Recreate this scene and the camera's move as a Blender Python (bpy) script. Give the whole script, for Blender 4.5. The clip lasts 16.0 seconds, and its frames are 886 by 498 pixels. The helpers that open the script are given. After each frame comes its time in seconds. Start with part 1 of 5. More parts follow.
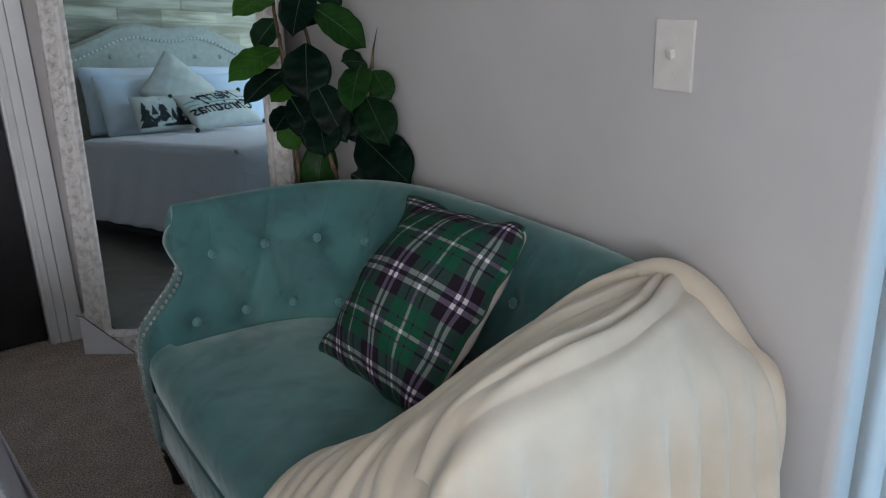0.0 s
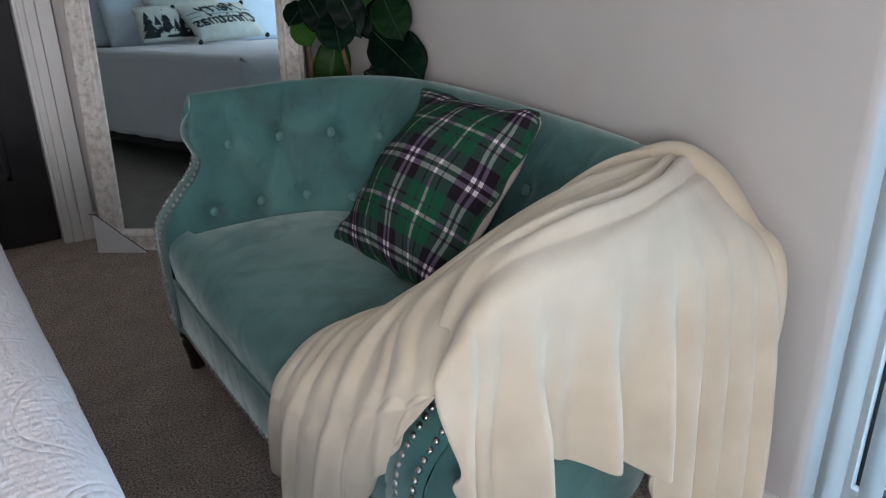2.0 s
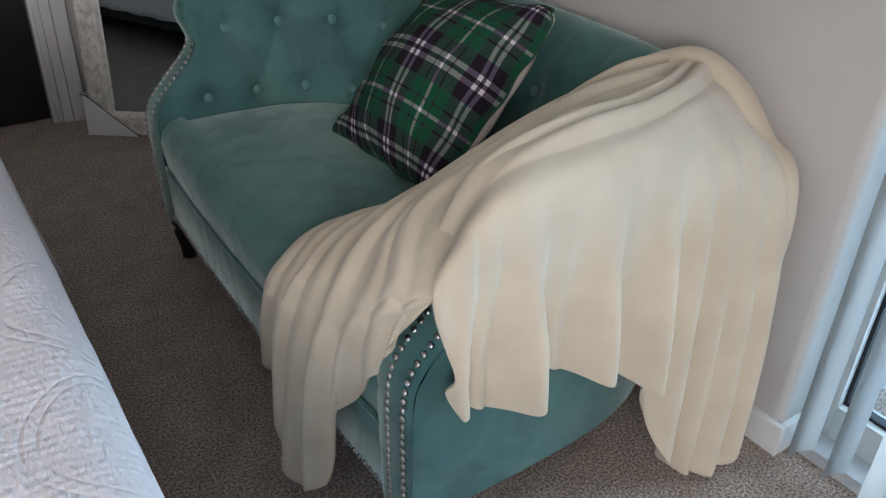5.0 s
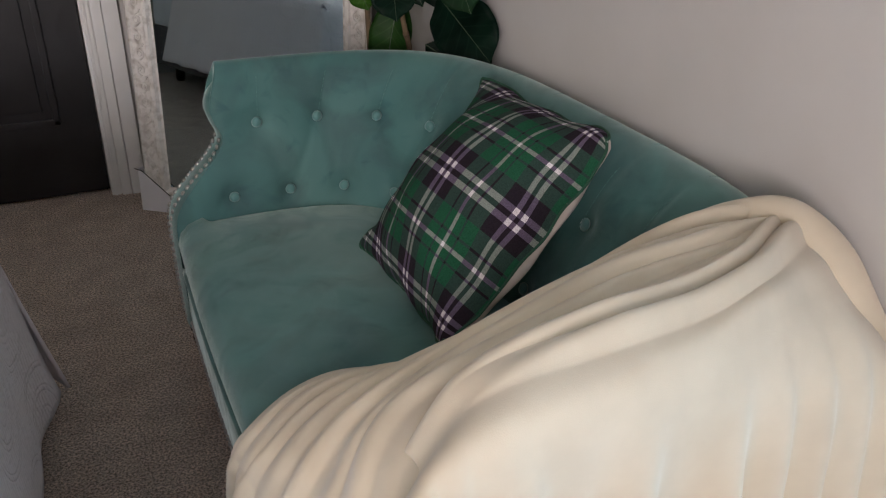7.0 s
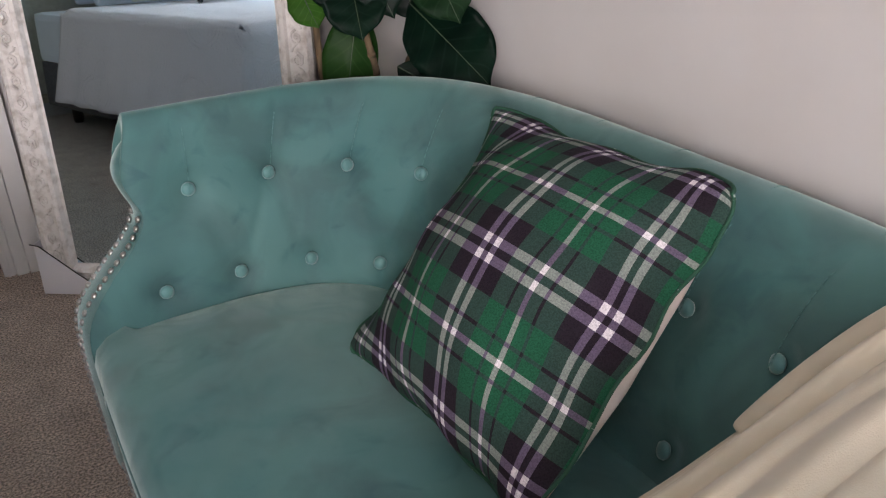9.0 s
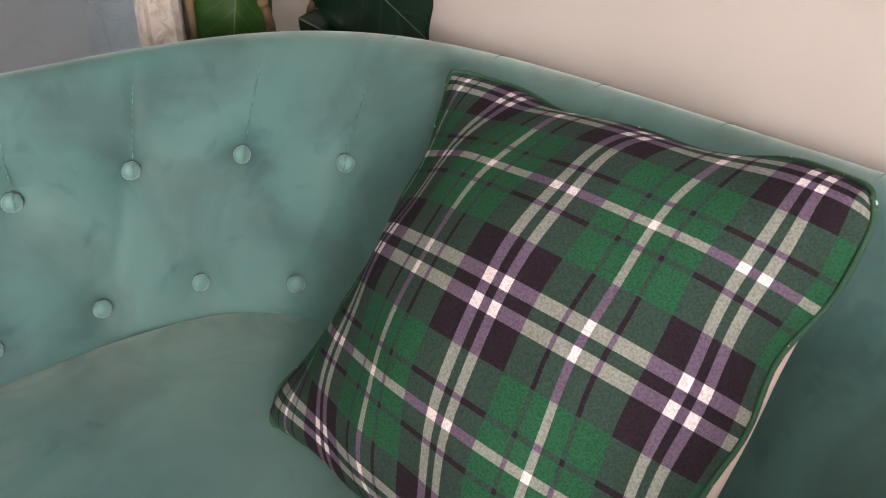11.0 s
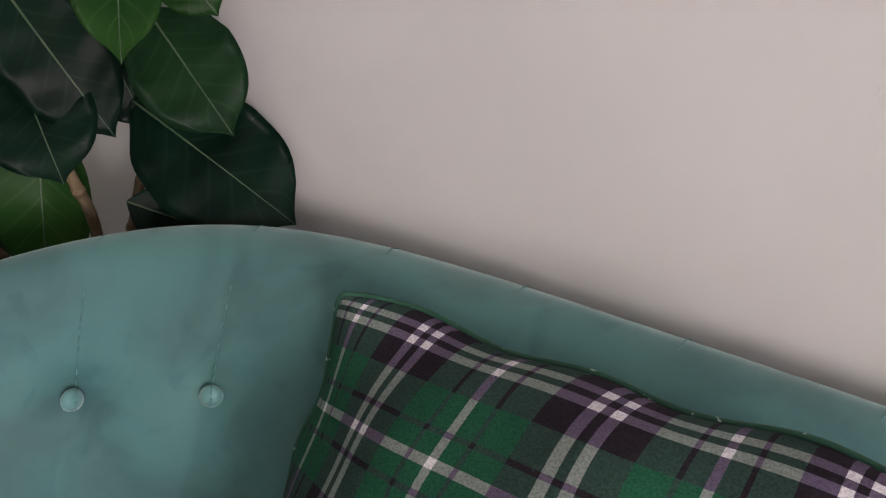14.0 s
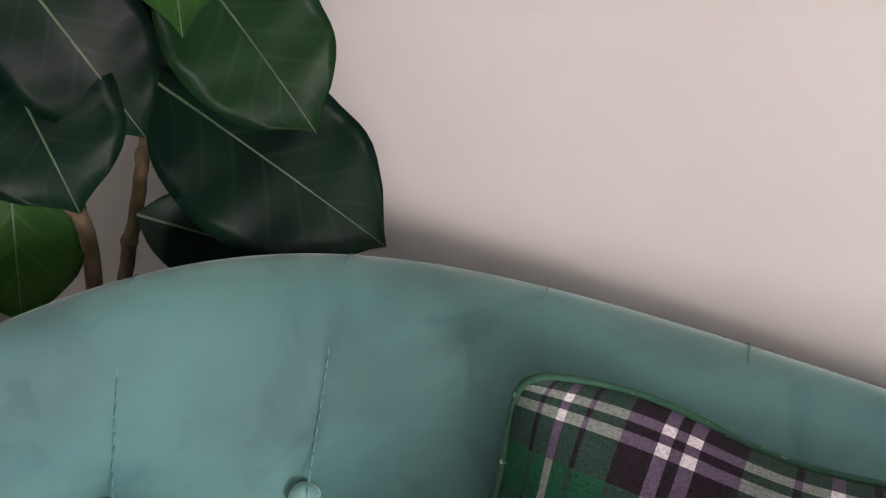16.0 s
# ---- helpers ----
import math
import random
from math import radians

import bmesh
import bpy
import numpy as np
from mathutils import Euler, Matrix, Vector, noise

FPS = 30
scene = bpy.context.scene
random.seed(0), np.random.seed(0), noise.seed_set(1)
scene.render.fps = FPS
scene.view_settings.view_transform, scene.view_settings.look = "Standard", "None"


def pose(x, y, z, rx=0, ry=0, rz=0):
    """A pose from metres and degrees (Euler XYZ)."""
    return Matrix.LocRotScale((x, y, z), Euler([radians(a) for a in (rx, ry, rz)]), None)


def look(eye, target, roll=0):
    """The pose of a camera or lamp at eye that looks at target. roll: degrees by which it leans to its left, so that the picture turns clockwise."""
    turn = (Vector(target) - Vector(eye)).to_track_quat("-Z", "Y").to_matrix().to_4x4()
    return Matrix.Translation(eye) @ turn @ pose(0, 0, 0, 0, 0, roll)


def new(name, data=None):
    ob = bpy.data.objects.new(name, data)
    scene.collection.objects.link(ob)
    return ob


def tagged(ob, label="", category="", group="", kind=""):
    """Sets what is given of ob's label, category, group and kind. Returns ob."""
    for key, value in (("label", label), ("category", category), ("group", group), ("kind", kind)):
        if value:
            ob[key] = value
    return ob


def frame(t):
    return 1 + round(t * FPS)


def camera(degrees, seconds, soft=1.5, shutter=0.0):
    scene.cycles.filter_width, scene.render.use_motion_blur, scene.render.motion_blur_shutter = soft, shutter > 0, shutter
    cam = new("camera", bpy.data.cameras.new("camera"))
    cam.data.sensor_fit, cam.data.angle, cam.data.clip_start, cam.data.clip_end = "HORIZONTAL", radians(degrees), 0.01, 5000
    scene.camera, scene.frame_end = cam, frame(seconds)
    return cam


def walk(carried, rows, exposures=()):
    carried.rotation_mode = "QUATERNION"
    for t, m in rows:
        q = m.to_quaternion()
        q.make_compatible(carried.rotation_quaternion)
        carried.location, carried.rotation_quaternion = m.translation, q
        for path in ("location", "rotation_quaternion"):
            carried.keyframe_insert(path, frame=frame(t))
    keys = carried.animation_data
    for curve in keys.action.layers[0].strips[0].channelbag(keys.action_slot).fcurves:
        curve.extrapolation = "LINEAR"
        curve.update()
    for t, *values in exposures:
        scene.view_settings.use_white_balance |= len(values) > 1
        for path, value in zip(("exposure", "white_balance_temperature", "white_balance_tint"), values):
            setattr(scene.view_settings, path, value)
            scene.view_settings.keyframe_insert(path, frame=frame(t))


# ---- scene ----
cam = camera(57.5, 16.0, soft=1.2)
METRES, EYE, TILT, LEAN, TURN = 2.3, 1.30, -19.4, 1.8, -35.0
ROWS = [
    (0.0, 0.0, 0.0, 0.0, 0.0, 0.0, -0.0),
    (0.5, -0.0283, -0.0082, -0.0114, -0.08, -0.33, 0.17),
    (1.0, -0.0331, -0.0105, -0.0228, -0.14, -0.18, -0.73),
    (1.5, -0.0271, -0.023, -0.0331, -0.27, 0.68, -1.09),
    (2.0, -0.0176, -0.0242, -0.0453, -0.25, -4.67, -0.98),
    (2.5, -0.0108, -0.0336, -0.0518, -0.24, -8.51, -0.99),
    (3.0, -0.006, -0.0381, -0.0601, -0.37, -11.64, -1.09),
    (5.5, -0.0279, 0.0134, -0.0358, 0.35, -11.7, -4.73),
    (6.0, -0.0152, 0.0459, -0.0183, 2.22, -9.6, -5.32),
    (6.5, 0.0231, 0.0961, 0.0024, 6.02, -9.14, -6.27),
    (7.0, 0.0319, 0.1289, 0.0184, 7.73, -9.23, -6.09),
    (7.5, 0.008, 0.1754, 0.03, 7.74, -8.83, -5.86),
    (8.0, -0.0211, 0.2214, 0.0383, 5.74, -8.42, -3.8),
    (8.5, -0.0402, 0.26, 0.0385, 3.97, -8.17, -2.9),
    (9.0, -0.0566, 0.3221, 0.0407, 1.63, -8.26, -1.36),
    (11.5, -0.0907, 0.4969, 0.0552, -9.32, -11.58, 0.33),
    (12.0, -0.0838, 0.5111, 0.0696, -11.36, -11.18, 0.22),
    (12.5, -0.0729, 0.5169, 0.0961, -13.37, -8.64, 0.6),
    (13.0, -0.0589, 0.5225, 0.1104, -16.76, -7.3, 1.45),
    (13.5, -0.0639, 0.5293, 0.1216, -18.19, -7.94, 2.4),
    (14.0, -0.0976, 0.5696, 0.1226, -19.46, -9.28, 5.22),
    (14.5, -0.1073, 0.6064, 0.1238, -21.47, -13.67, 7.44),
    (15.0, -0.1135, 0.643, 0.1306, -25.14, -15.36, 6.43),
    (15.5, -0.1269, 0.6804, 0.1442, -26.34, -15.47, 5.88),
    (16.0, -0.1504, 0.7036, 0.1543, -28.25, -15.62, 4.43),
]
# seconds, stops, kelvin, tint: the clip's camera brightens and warms as it closes in
EXPOSURES = [(0.0, -0.22, 5700, 14), (1.0, -0.15, 5850, 15), (2.0, -0.07, 5900, 16), (3.0, -0.16, 6050, 15), (5.5, -0.19, 6100, 15), (6.5, 0.05, 6450, 19), (7.0, 0.14, 6450, 20), (8.0, 0.50, 6350, 21), (9.0, 0.86, 6300, 23),
             (11.5, 1.42, 7150, 27), (12.5, 1.08, 6850, 24), (13.0, 0.76, 6600, 22), (14.0, 0.92, 6350, 22), (15.0, 1.22, 6500, 24), (16.0, 1.38, 6500, 24)]
walk(cam, [(t, pose(0, 0, EYE, TILT, LEAN, TURN) @ pose(METRES * x, METRES * y, METRES * z, 90 + pitch, roll, yaw)) for t, x, y, z, yaw, pitch, roll in ROWS],
     exposures=EXPOSURES)

# ---------------------------------------------------------------- light
world = bpy.data.worlds.new("world")
scene.world = world
world.use_nodes = True
wn = world.node_tree.nodes
sky = wn.new("ShaderNodeTexSky")
sky.sky_type, sky.sun_disc, sky.sun_elevation, sky.sun_rotation = "NISHITA", False, radians(42), radians(200)
wn["Background"].inputs["Strength"].default_value = 0.12
world.node_tree.links.new(sky.outputs["Color"], wn["Background"].inputs["Color"])


def area_lamp(name, m, w, h, power, colour):
    lamp = bpy.data.lights.new(name, "AREA")
    lamp.shape, lamp.size, lamp.size_y, lamp.energy, lamp.color = "RECTANGLE", w, h, power, colour
    ob = new(name, lamp)
    ob.matrix_world = m
    return ob


# sky light in the opening of the sliding door
area_lamp("door_daylight", look((2.05, -0.45, 1.35), (-1.0, 0.15, 0.8)), 2.6, 2.2, 84, (0.60, 0.86, 1.0))
# warmer fill lamp in an added, unseen window at the bed's head, near side
area_lamp("added_window_fill", look((-1.42, -2.04, 1.48), (0.5, 1.2, 1.7)), 1.3, 1.2, 84, (1.0, 0.93, 0.86))


# ---------------------------------------------------------------- materials
def nodes_of(name, rough=0.7, metal=0.0, sheen=0.0):
    m = bpy.data.materials.new(name)
    m.use_nodes = True
    nt = m.node_tree
    b = nt.nodes["Principled BSDF"]
    b.inputs["Roughness"].default_value = rough
    b.inputs["Metallic"].default_value = metal
    if sheen:
        b.inputs["Sheen Weight"].default_value = sheen
    return m, nt, b


def surface(name, dark, light, scale=8.0, rough=0.7, metal=0.0, bump=0.0, fine=120.0, sheen=0.0, detail=5.0, stretch=(1, 1, 1), spread=(0.35, 0.65), per_piece=0.0):
    """A surface with broad mottling between two colours, and fine grain as relief."""
    m, nt, b = nodes_of(name, rough, metal, sheen)
    N, L = nt.nodes, nt.links
    co = N.new("ShaderNodeTexCoord")
    mp = N.new("ShaderNodeMapping")
    mp.inputs["Scale"].default_value = stretch
    L.new(co.outputs["Object"], mp.inputs["Vector"])
    n1 = N.new("ShaderNodeTexNoise")
    n1.inputs["Scale"].default_value, n1.inputs["Detail"].default_value = scale, detail
    L.new(mp.outputs["Vector"], n1.inputs["Vector"])
    ramp = N.new("ShaderNodeValToRGB")
    ramp.color_ramp.elements[0].position, ramp.color_ramp.elements[1].position = spread
    ramp.color_ramp.elements[0].color, ramp.color_ramp.elements[1].color = (*dark, 1), (*light, 1)
    L.new(n1.outputs["Fac"], ramp.inputs["Fac"])
    out = ramp.outputs["Color"]
    if per_piece:
        info = N.new("ShaderNodeObjectInfo")
        hsv = N.new("ShaderNodeHueSaturation")
        mr = N.new("ShaderNodeMapRange")
        mr.inputs["To Min"].default_value, mr.inputs["To Max"].default_value = 1 - per_piece, 1 + per_piece
        L.new(info.outputs["Random"], mr.inputs["Value"])
        L.new(mr.outputs["Result"], hsv.inputs["Value"])
        L.new(out, hsv.inputs["Color"])
        out = hsv.outputs["Color"]
    L.new(out, b.inputs["Base Color"])
    if bump:
        n2 = N.new("ShaderNodeTexNoise")
        n2.inputs["Scale"].default_value, n2.inputs["Detail"].default_value = fine, 4
        L.new(mp.outputs["Vector"], n2.inputs["Vector"])
        bp = N.new("ShaderNodeBump")
        bp.inputs["Strength"].default_value, bp.inputs["Distance"].default_value = bump, 0.004
        L.new(n2.outputs["Fac"], bp.inputs["Height"])
        L.new(bp.outputs["Normal"], b.inputs["Normal"])
    return m


wall_paint = surface("wall_paint", (0.51, 0.493, 0.475), (0.555, 0.537, 0.52), 3, 0.75, bump=0.035, fine=220)
scuff_paint = surface("scuff_paint", (0.50, 0.48, 0.455), (0.60, 0.575, 0.55), 120, 0.75)
patio_concrete = surface("patio_concrete", (0.42, 0.42, 0.42), (0.52, 0.52, 0.51), 4, 0.9, bump=0.3, fine=60)
white_paint = surface("white_paint", (0.70, 0.70, 0.69), (0.78, 0.78, 0.77), 5, 0.45, bump=0.05)
ceiling_paint = surface("ceiling_paint", (0.72, 0.71, 0.69), (0.78, 0.77, 0.75), 4, 0.9, bump=0.3, fine=90)
door_paint = surface("door_paint", (0.012, 0.012, 0.014), (0.02, 0.02, 0.023), 6, 0.38, bump=0.08, fine=60)
black_metal = surface("black_metal", (0.01, 0.01, 0.011), (0.02, 0.02, 0.022), 20, 0.35, 0.6)
black_wood = surface("black_wood", (0.008, 0.007, 0.006), (0.018, 0.015, 0.013), 20, 0.25, stretch=(1, 1, 0.2))
def velvet_material():
    """Teal velvet: the nap lies in lighter and darker patches."""
    m, nt, s = nodes_of("velvet", 0.7, 0, 0.9)
    s.inputs["Sheen Roughness"].default_value = 0.42
    s.inputs["Sheen Tint"].default_value = (0.78, 0.92, 0.88, 1)
    N, L = nt.nodes, nt.links
    co = N.new("ShaderNodeTexCoord")
    mixes = None
    for scale, detail, warp, lo, hi, dark, light in ((3.2, 3, 0.2, 0.30, 0.70, (0.028, 0.118, 0.120), (0.066, 0.168, 0.160)), (6.0, 5, 0.8, 0.38, 0.56, (0.79, 0.75, 0.76), (1.04, 1.04, 1.03)), (11.0, 6, 1.4, 0.30, 0.42, (0.70, 0.83, 0.86), (1.04, 1.04, 1.03))):
        n = N.new("ShaderNodeTexNoise")
        n.inputs["Scale"].default_value, n.inputs["Detail"].default_value, n.inputs["Distortion"].default_value = scale, detail, warp
        L.new(co.outputs["Object"], n.inputs["Vector"])
        r = N.new("ShaderNodeValToRGB")
        r.color_ramp.elements[0].position, r.color_ramp.elements[1].position = lo, hi
        r.color_ramp.elements[0].color, r.color_ramp.elements[1].color = (*dark, 1), (*light, 1)
        L.new(n.outputs["Fac"], r.inputs["Fac"])
        if mixes is None:
            mixes = r.outputs["Color"]
        else:
            mx = N.new("ShaderNodeMix")
            mx.data_type, mx.blend_type = "RGBA", "MULTIPLY"
            mx.inputs["Factor"].default_value = 1.0
            L.new(mixes, mx.inputs["A"])
            L.new(r.outputs["Color"], mx.inputs["B"])
            mixes = mx.outputs["Result"]
    L.new(mixes, s.inputs["Base Color"])
    # brushed strokes: the pile stands up here and lies flat there
    b = N.new("ShaderNodeTexNoise")
    b.inputs["Scale"].default_value, b.inputs["Detail"].default_value, b.inputs["Distortion"].default_value = 8.5, 4, 1.8
    L.new(co.outputs["Object"], b.inputs["Vector"])
    pile = N.new("ShaderNodeMapRange")
    pile.inputs["From Min"].default_value, pile.inputs["From Max"].default_value = 0.36, 0.60
    pile.inputs["To Min"].default_value, pile.inputs["To Max"].default_value = 0.62, 1.0
    L.new(b.outputs["Fac"], pile.inputs["Value"])
    L.new(pile.outputs["Result"], s.inputs["Sheen Weight"])
    f = N.new("ShaderNodeTexNoise")
    f.inputs["Scale"].default_value = 700
    L.new(co.outputs["Object"], f.inputs["Vector"])
    bp = N.new("ShaderNodeBump")
    bp.inputs["Strength"].default_value, bp.inputs["Distance"].default_value = 0.12, 0.002
    L.new(f.outputs["Fac"], bp.inputs["Height"])
    L.new(bp.outputs["Normal"], s.inputs["Normal"])
    return m


velvet = velvet_material()
seam_thread = surface("seam_thread", (0.07, 0.19, 0.185), (0.11, 0.25, 0.24), 90, 0.7)
button_velvet = surface("button_velvet", (0.07, 0.20, 0.195), (0.11, 0.26, 0.25), 9, 0.5, bump=0.1, fine=700, sheen=0.5)
pewter = surface("pewter", (0.35, 0.34, 0.33), (0.55, 0.54, 0.52), 200, 0.3, 1.0)
fleece = surface("fleece", (0.555, 0.48, 0.365), (0.625, 0.545, 0.42), 10, 0.95, bump=0.10, fine=650, sheen=0.3)
plate_plastic = surface("plate_plastic", (0.66, 0.63, 0.58), (0.70, 0.67, 0.62), 30, 0.35)


def vinyl_material():
    """Thin white vinyl that lets some daylight through."""
    m = surface("blind_vinyl", (0.76, 0.77, 0.77), (0.82, 0.83, 0.83), 12, 0.42, stretch=(1, 1, 0.1))
    N, L = m.node_tree.nodes, m.node_tree.links
    t = N.new("ShaderNodeBsdfTranslucent")
    t.inputs["Color"].default_value = (0.86, 0.88, 0.88, 1)
    mix = N.new("ShaderNodeMixShader")
    mix.inputs["Fac"].default_value = 0.5
    L.new(N["Principled BSDF"].outputs["BSDF"], mix.inputs[1])
    L.new(t.outputs["BSDF"], mix.inputs[2])
    L.new(mix.outputs["Shader"], N["Material Output"].inputs["Surface"])
    return m


blind_vinyl = vinyl_material()
card = surface("card", (0.68, 0.68, 0.72), (0.74, 0.74, 0.78), 8, 0.6)
stem_bark = surface("stem_bark", (0.045, 0.03, 0.016), (0.17, 0.12, 0.065), 45, 0.85, bump=0.9, fine=90, stretch=(1, 1, 0.3))
pot_glaze = surface("pot_glaze", (0.02, 0.02, 0.022), (0.035, 0.035, 0.035), 10, 0.4)
soil = surface("soil", (0.02, 0.014, 0.01), (0.06, 0.042, 0.03), 60, 0.95, bump=0.8, fine=80)
bed_frame_cloth = surface("bed_frame_cloth", (0.10, 0.10, 0.105), (0.14, 0.14, 0.145), 60, 0.85, bump=0.3, fine=400)
nail_silver = surface("nail_silver", (0.72, 0.70, 0.64), (0.85, 0.83, 0.76), 60, 0.4, 0.3)
headboard_cloth = surface("headboard_cloth", (0.40, 0.385, 0.31), (0.47, 0.455, 0.375), 30, 0.8, bump=0.2, fine=500)
sheet_cotton = surface("sheet_cotton", (0.70, 0.74, 0.80), (0.78, 0.81, 0.86), 6, 0.8, bump=0.15, fine=200)
cushion_cream = surface("cushion_cream", (0.62, 0.59, 0.50), (0.70, 0.67, 0.58), 20, 0.85, bump=0.3, fine=300)
ink = surface("ink", (0.012, 0.016, 0.016), (0.022, 0.03, 0.028), 40, 0.8)
stripe_blue = surface("stripe_blue", (0.12, 0.30, 0.36), (0.16, 0.36, 0.42), 40, 0.8)
plank_wood = surface("plank_wood", (0.29, 0.25, 0.15), (0.60, 0.53, 0.37), 4, 0.6, bump=0.2, fine=60, stretch=(1, 0.5, 5), per_piece=0.28, spread=(0.38, 0.58))
track_metal = surface("track_metal", (0.62, 0.63, 0.64), (0.70, 0.71, 0.72), 20, 0.4)
gasket = surface("gasket", (0.012, 0.014, 0.018), (0.02, 0.022, 0.028), 30, 0.5)


def carpet_material():
    m, nt, b = nodes_of("carpet", 0.95, 0, 0.3)
    N, L = nt.nodes, nt.links
    co = N.new("ShaderNodeTexCoord")
    big, tuft = N.new("ShaderNodeTexNoise"), N.new("ShaderNodeTexNoise")
    big.inputs["Scale"].default_value, big.inputs["Detail"].default_value = 11, 8
    tuft.inputs["Scale"].default_value, tuft.inputs["Detail"].default_value = 185, 7
    tuft.inputs["Roughness"].default_value = 0.62
    for n in (big, tuft):
        L.new(co.outputs["Object"], n.inputs["Vector"])
    r1, r2 = N.new("ShaderNodeValToRGB"), N.new("ShaderNodeValToRGB")
    r1.color_ramp.elements[0].position, r1.color_ramp.elements[1].position = 0.32, 0.68
    r1.color_ramp.elements[0].color, r1.color_ramp.elements[1].color = (0.66, 0.515, 0.41, 1), (0.90, 0.73, 0.60, 1)
    r2.color_ramp.elements[0].position, r2.color_ramp.elements[1].position = 0.40, 0.60
    r2.color_ramp.elements[0].color, r2.color_ramp.elements[1].color = (0.20, 0.175, 0.16, 1), (1, 1, 1, 1)
    mix = N.new("ShaderNodeMix")
    mix.data_type, mix.blend_type = "RGBA", "MULTIPLY"
    mix.inputs["Factor"].default_value = 1
    L.new(big.outputs["Fac"], r1.inputs["Fac"])
    L.new(tuft.outputs["Fac"], r2.inputs["Fac"])
    L.new(r1.outputs["Color"], mix.inputs["A"])
    L.new(r2.outputs["Color"], mix.inputs["B"])
    L.new(mix.outputs["Result"], b.inputs["Base Color"])
    bp = N.new("ShaderNodeBump")
    bp.inputs["Strength"].default_value, bp.inputs["Distance"].default_value = 1.0, 0.014
    L.new(tuft.outputs["Fac"], bp.inputs["Height"])
    L.new(bp.outputs["Normal"], b.inputs["Normal"])
    return m


carpet = carpet_material()


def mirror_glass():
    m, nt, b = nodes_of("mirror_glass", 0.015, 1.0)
    # blue tint stands in for cool daylight on the reflected bed
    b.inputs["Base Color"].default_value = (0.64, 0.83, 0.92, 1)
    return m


def clear_glass():
    m, nt, b = nodes_of("clear_glass", 0.02)
    b.inputs["Base Color"].default_value = (0.9, 0.96, 1, 1)
    b.inputs["Transmission Weight"].default_value = 1
    return m


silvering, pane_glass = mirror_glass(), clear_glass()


# ---------------------------------------------------------------- building helpers
def part(name, bm, material, parent=None, label="", smooth=False):
    me = bpy.data.meshes.new(name)
    bmesh.ops.recalc_face_normals(bm, faces=bm.faces)
    bm.to_mesh(me)
    bm.free()
    me.materials.append(material)
    if smooth:
        for p in me.polygons:
            p.use_smooth = True
    ob = new(name, me)
    ob.parent = parent
    if label:
        ob["label"] = label
    return ob


def shared(name, me, m, parent):
    ob = new(name, me)
    ob.parent = parent
    ob.matrix_basis = m
    return ob


def thing(name, label, category, at=(0, 0, 0), group="", kind=""):
    return tagged(new(name), label, category, group, kind) if at == (0, 0, 0) else tagged(placed(new(name), at), label, category, group, kind)


def placed(ob, at):
    ob.location = at
    return ob


def box(bm, x0, x1, y0, y1, z0, z1, bevel=0.0, m=None):
    made = bmesh.ops.create_cube(bm, size=1, matrix=Matrix.Translation(((x0 + x1) / 2, (y0 + y1) / 2, (z0 + z1) / 2)) @ Matrix.Diagonal((x1 - x0, y1 - y0, z1 - z0, 1)))
    vs = made["verts"]
    if bevel:
        es = list({e for v in vs for e in v.link_edges})
        r = bmesh.ops.bevel(bm, geom=es, offset=bevel, segments=2, affect="EDGES", profile=0.7)
        vs = list({v for f in r["faces"] for v in f.verts} | {v for v in vs if v.is_valid})
    if m is not None:
        bmesh.ops.transform(bm, matrix=m, verts=[v for v in vs if v.is_valid])
    return bm


def boxed(*a, **k):
    return box(bmesh.new(), *a, **k)


def grid_mesh(bm, P, close_u=False, close_v=False):
    """Faces over a grid of places P[i][j]. Returns the vertices."""
    V = [[bm.verts.new(p) for p in row] for row in P]
    nu, nv = len(P), len(P[0])
    for i in range(nu if close_u else nu - 1):
        for j in range(nv if close_v else nv - 1):
            bm.faces.new((V[i][j], V[(i + 1) % nu][j], V[(i + 1) % nu][(j + 1) % nv], V[i][(j + 1) % nv]))
    return V


def lathe(bm, profile, at=(0, 0, 0), steps=16):
    V = grid_mesh(bm, [[(at[0] + r * math.cos(a), at[1] + r * math.sin(a), at[2] + z) for r, z in profile] for a in [2 * math.pi * k / steps for k in range(steps)]], close_u=True)
    for j in (0, -1):
        if profile[j][0] > 1e-5:
            bm.faces.new([row[j] for row in V])
    bmesh.ops.remove_doubles(bm, verts=bm.verts, dist=1e-6)
    return bm


def tube(bm, pts, radius, steps=8, taper=1.0):
    pts = [Vector(p) for p in pts]
    rings = []
    side = None
    for i, p in enumerate(pts):
        d = (pts[min(i + 1, len(pts) - 1)] - pts[max(i - 1, 0)]).normalized()
        side = (side - d * side.dot(d)).normalized() if side else d.orthogonal().normalized()
        up = d.cross(side)
        r = radius * (1 + (taper - 1) * i / (len(pts) - 1))
        rings.append([p + (side * math.cos(a) + up * math.sin(a)) * r for a in [2 * math.pi * k / steps for k in range(steps)]])
    V = grid_mesh(bm, rings, close_v=True)
    bm.faces.new(V[0])
    bm.faces.new(V[-1])
    return bm


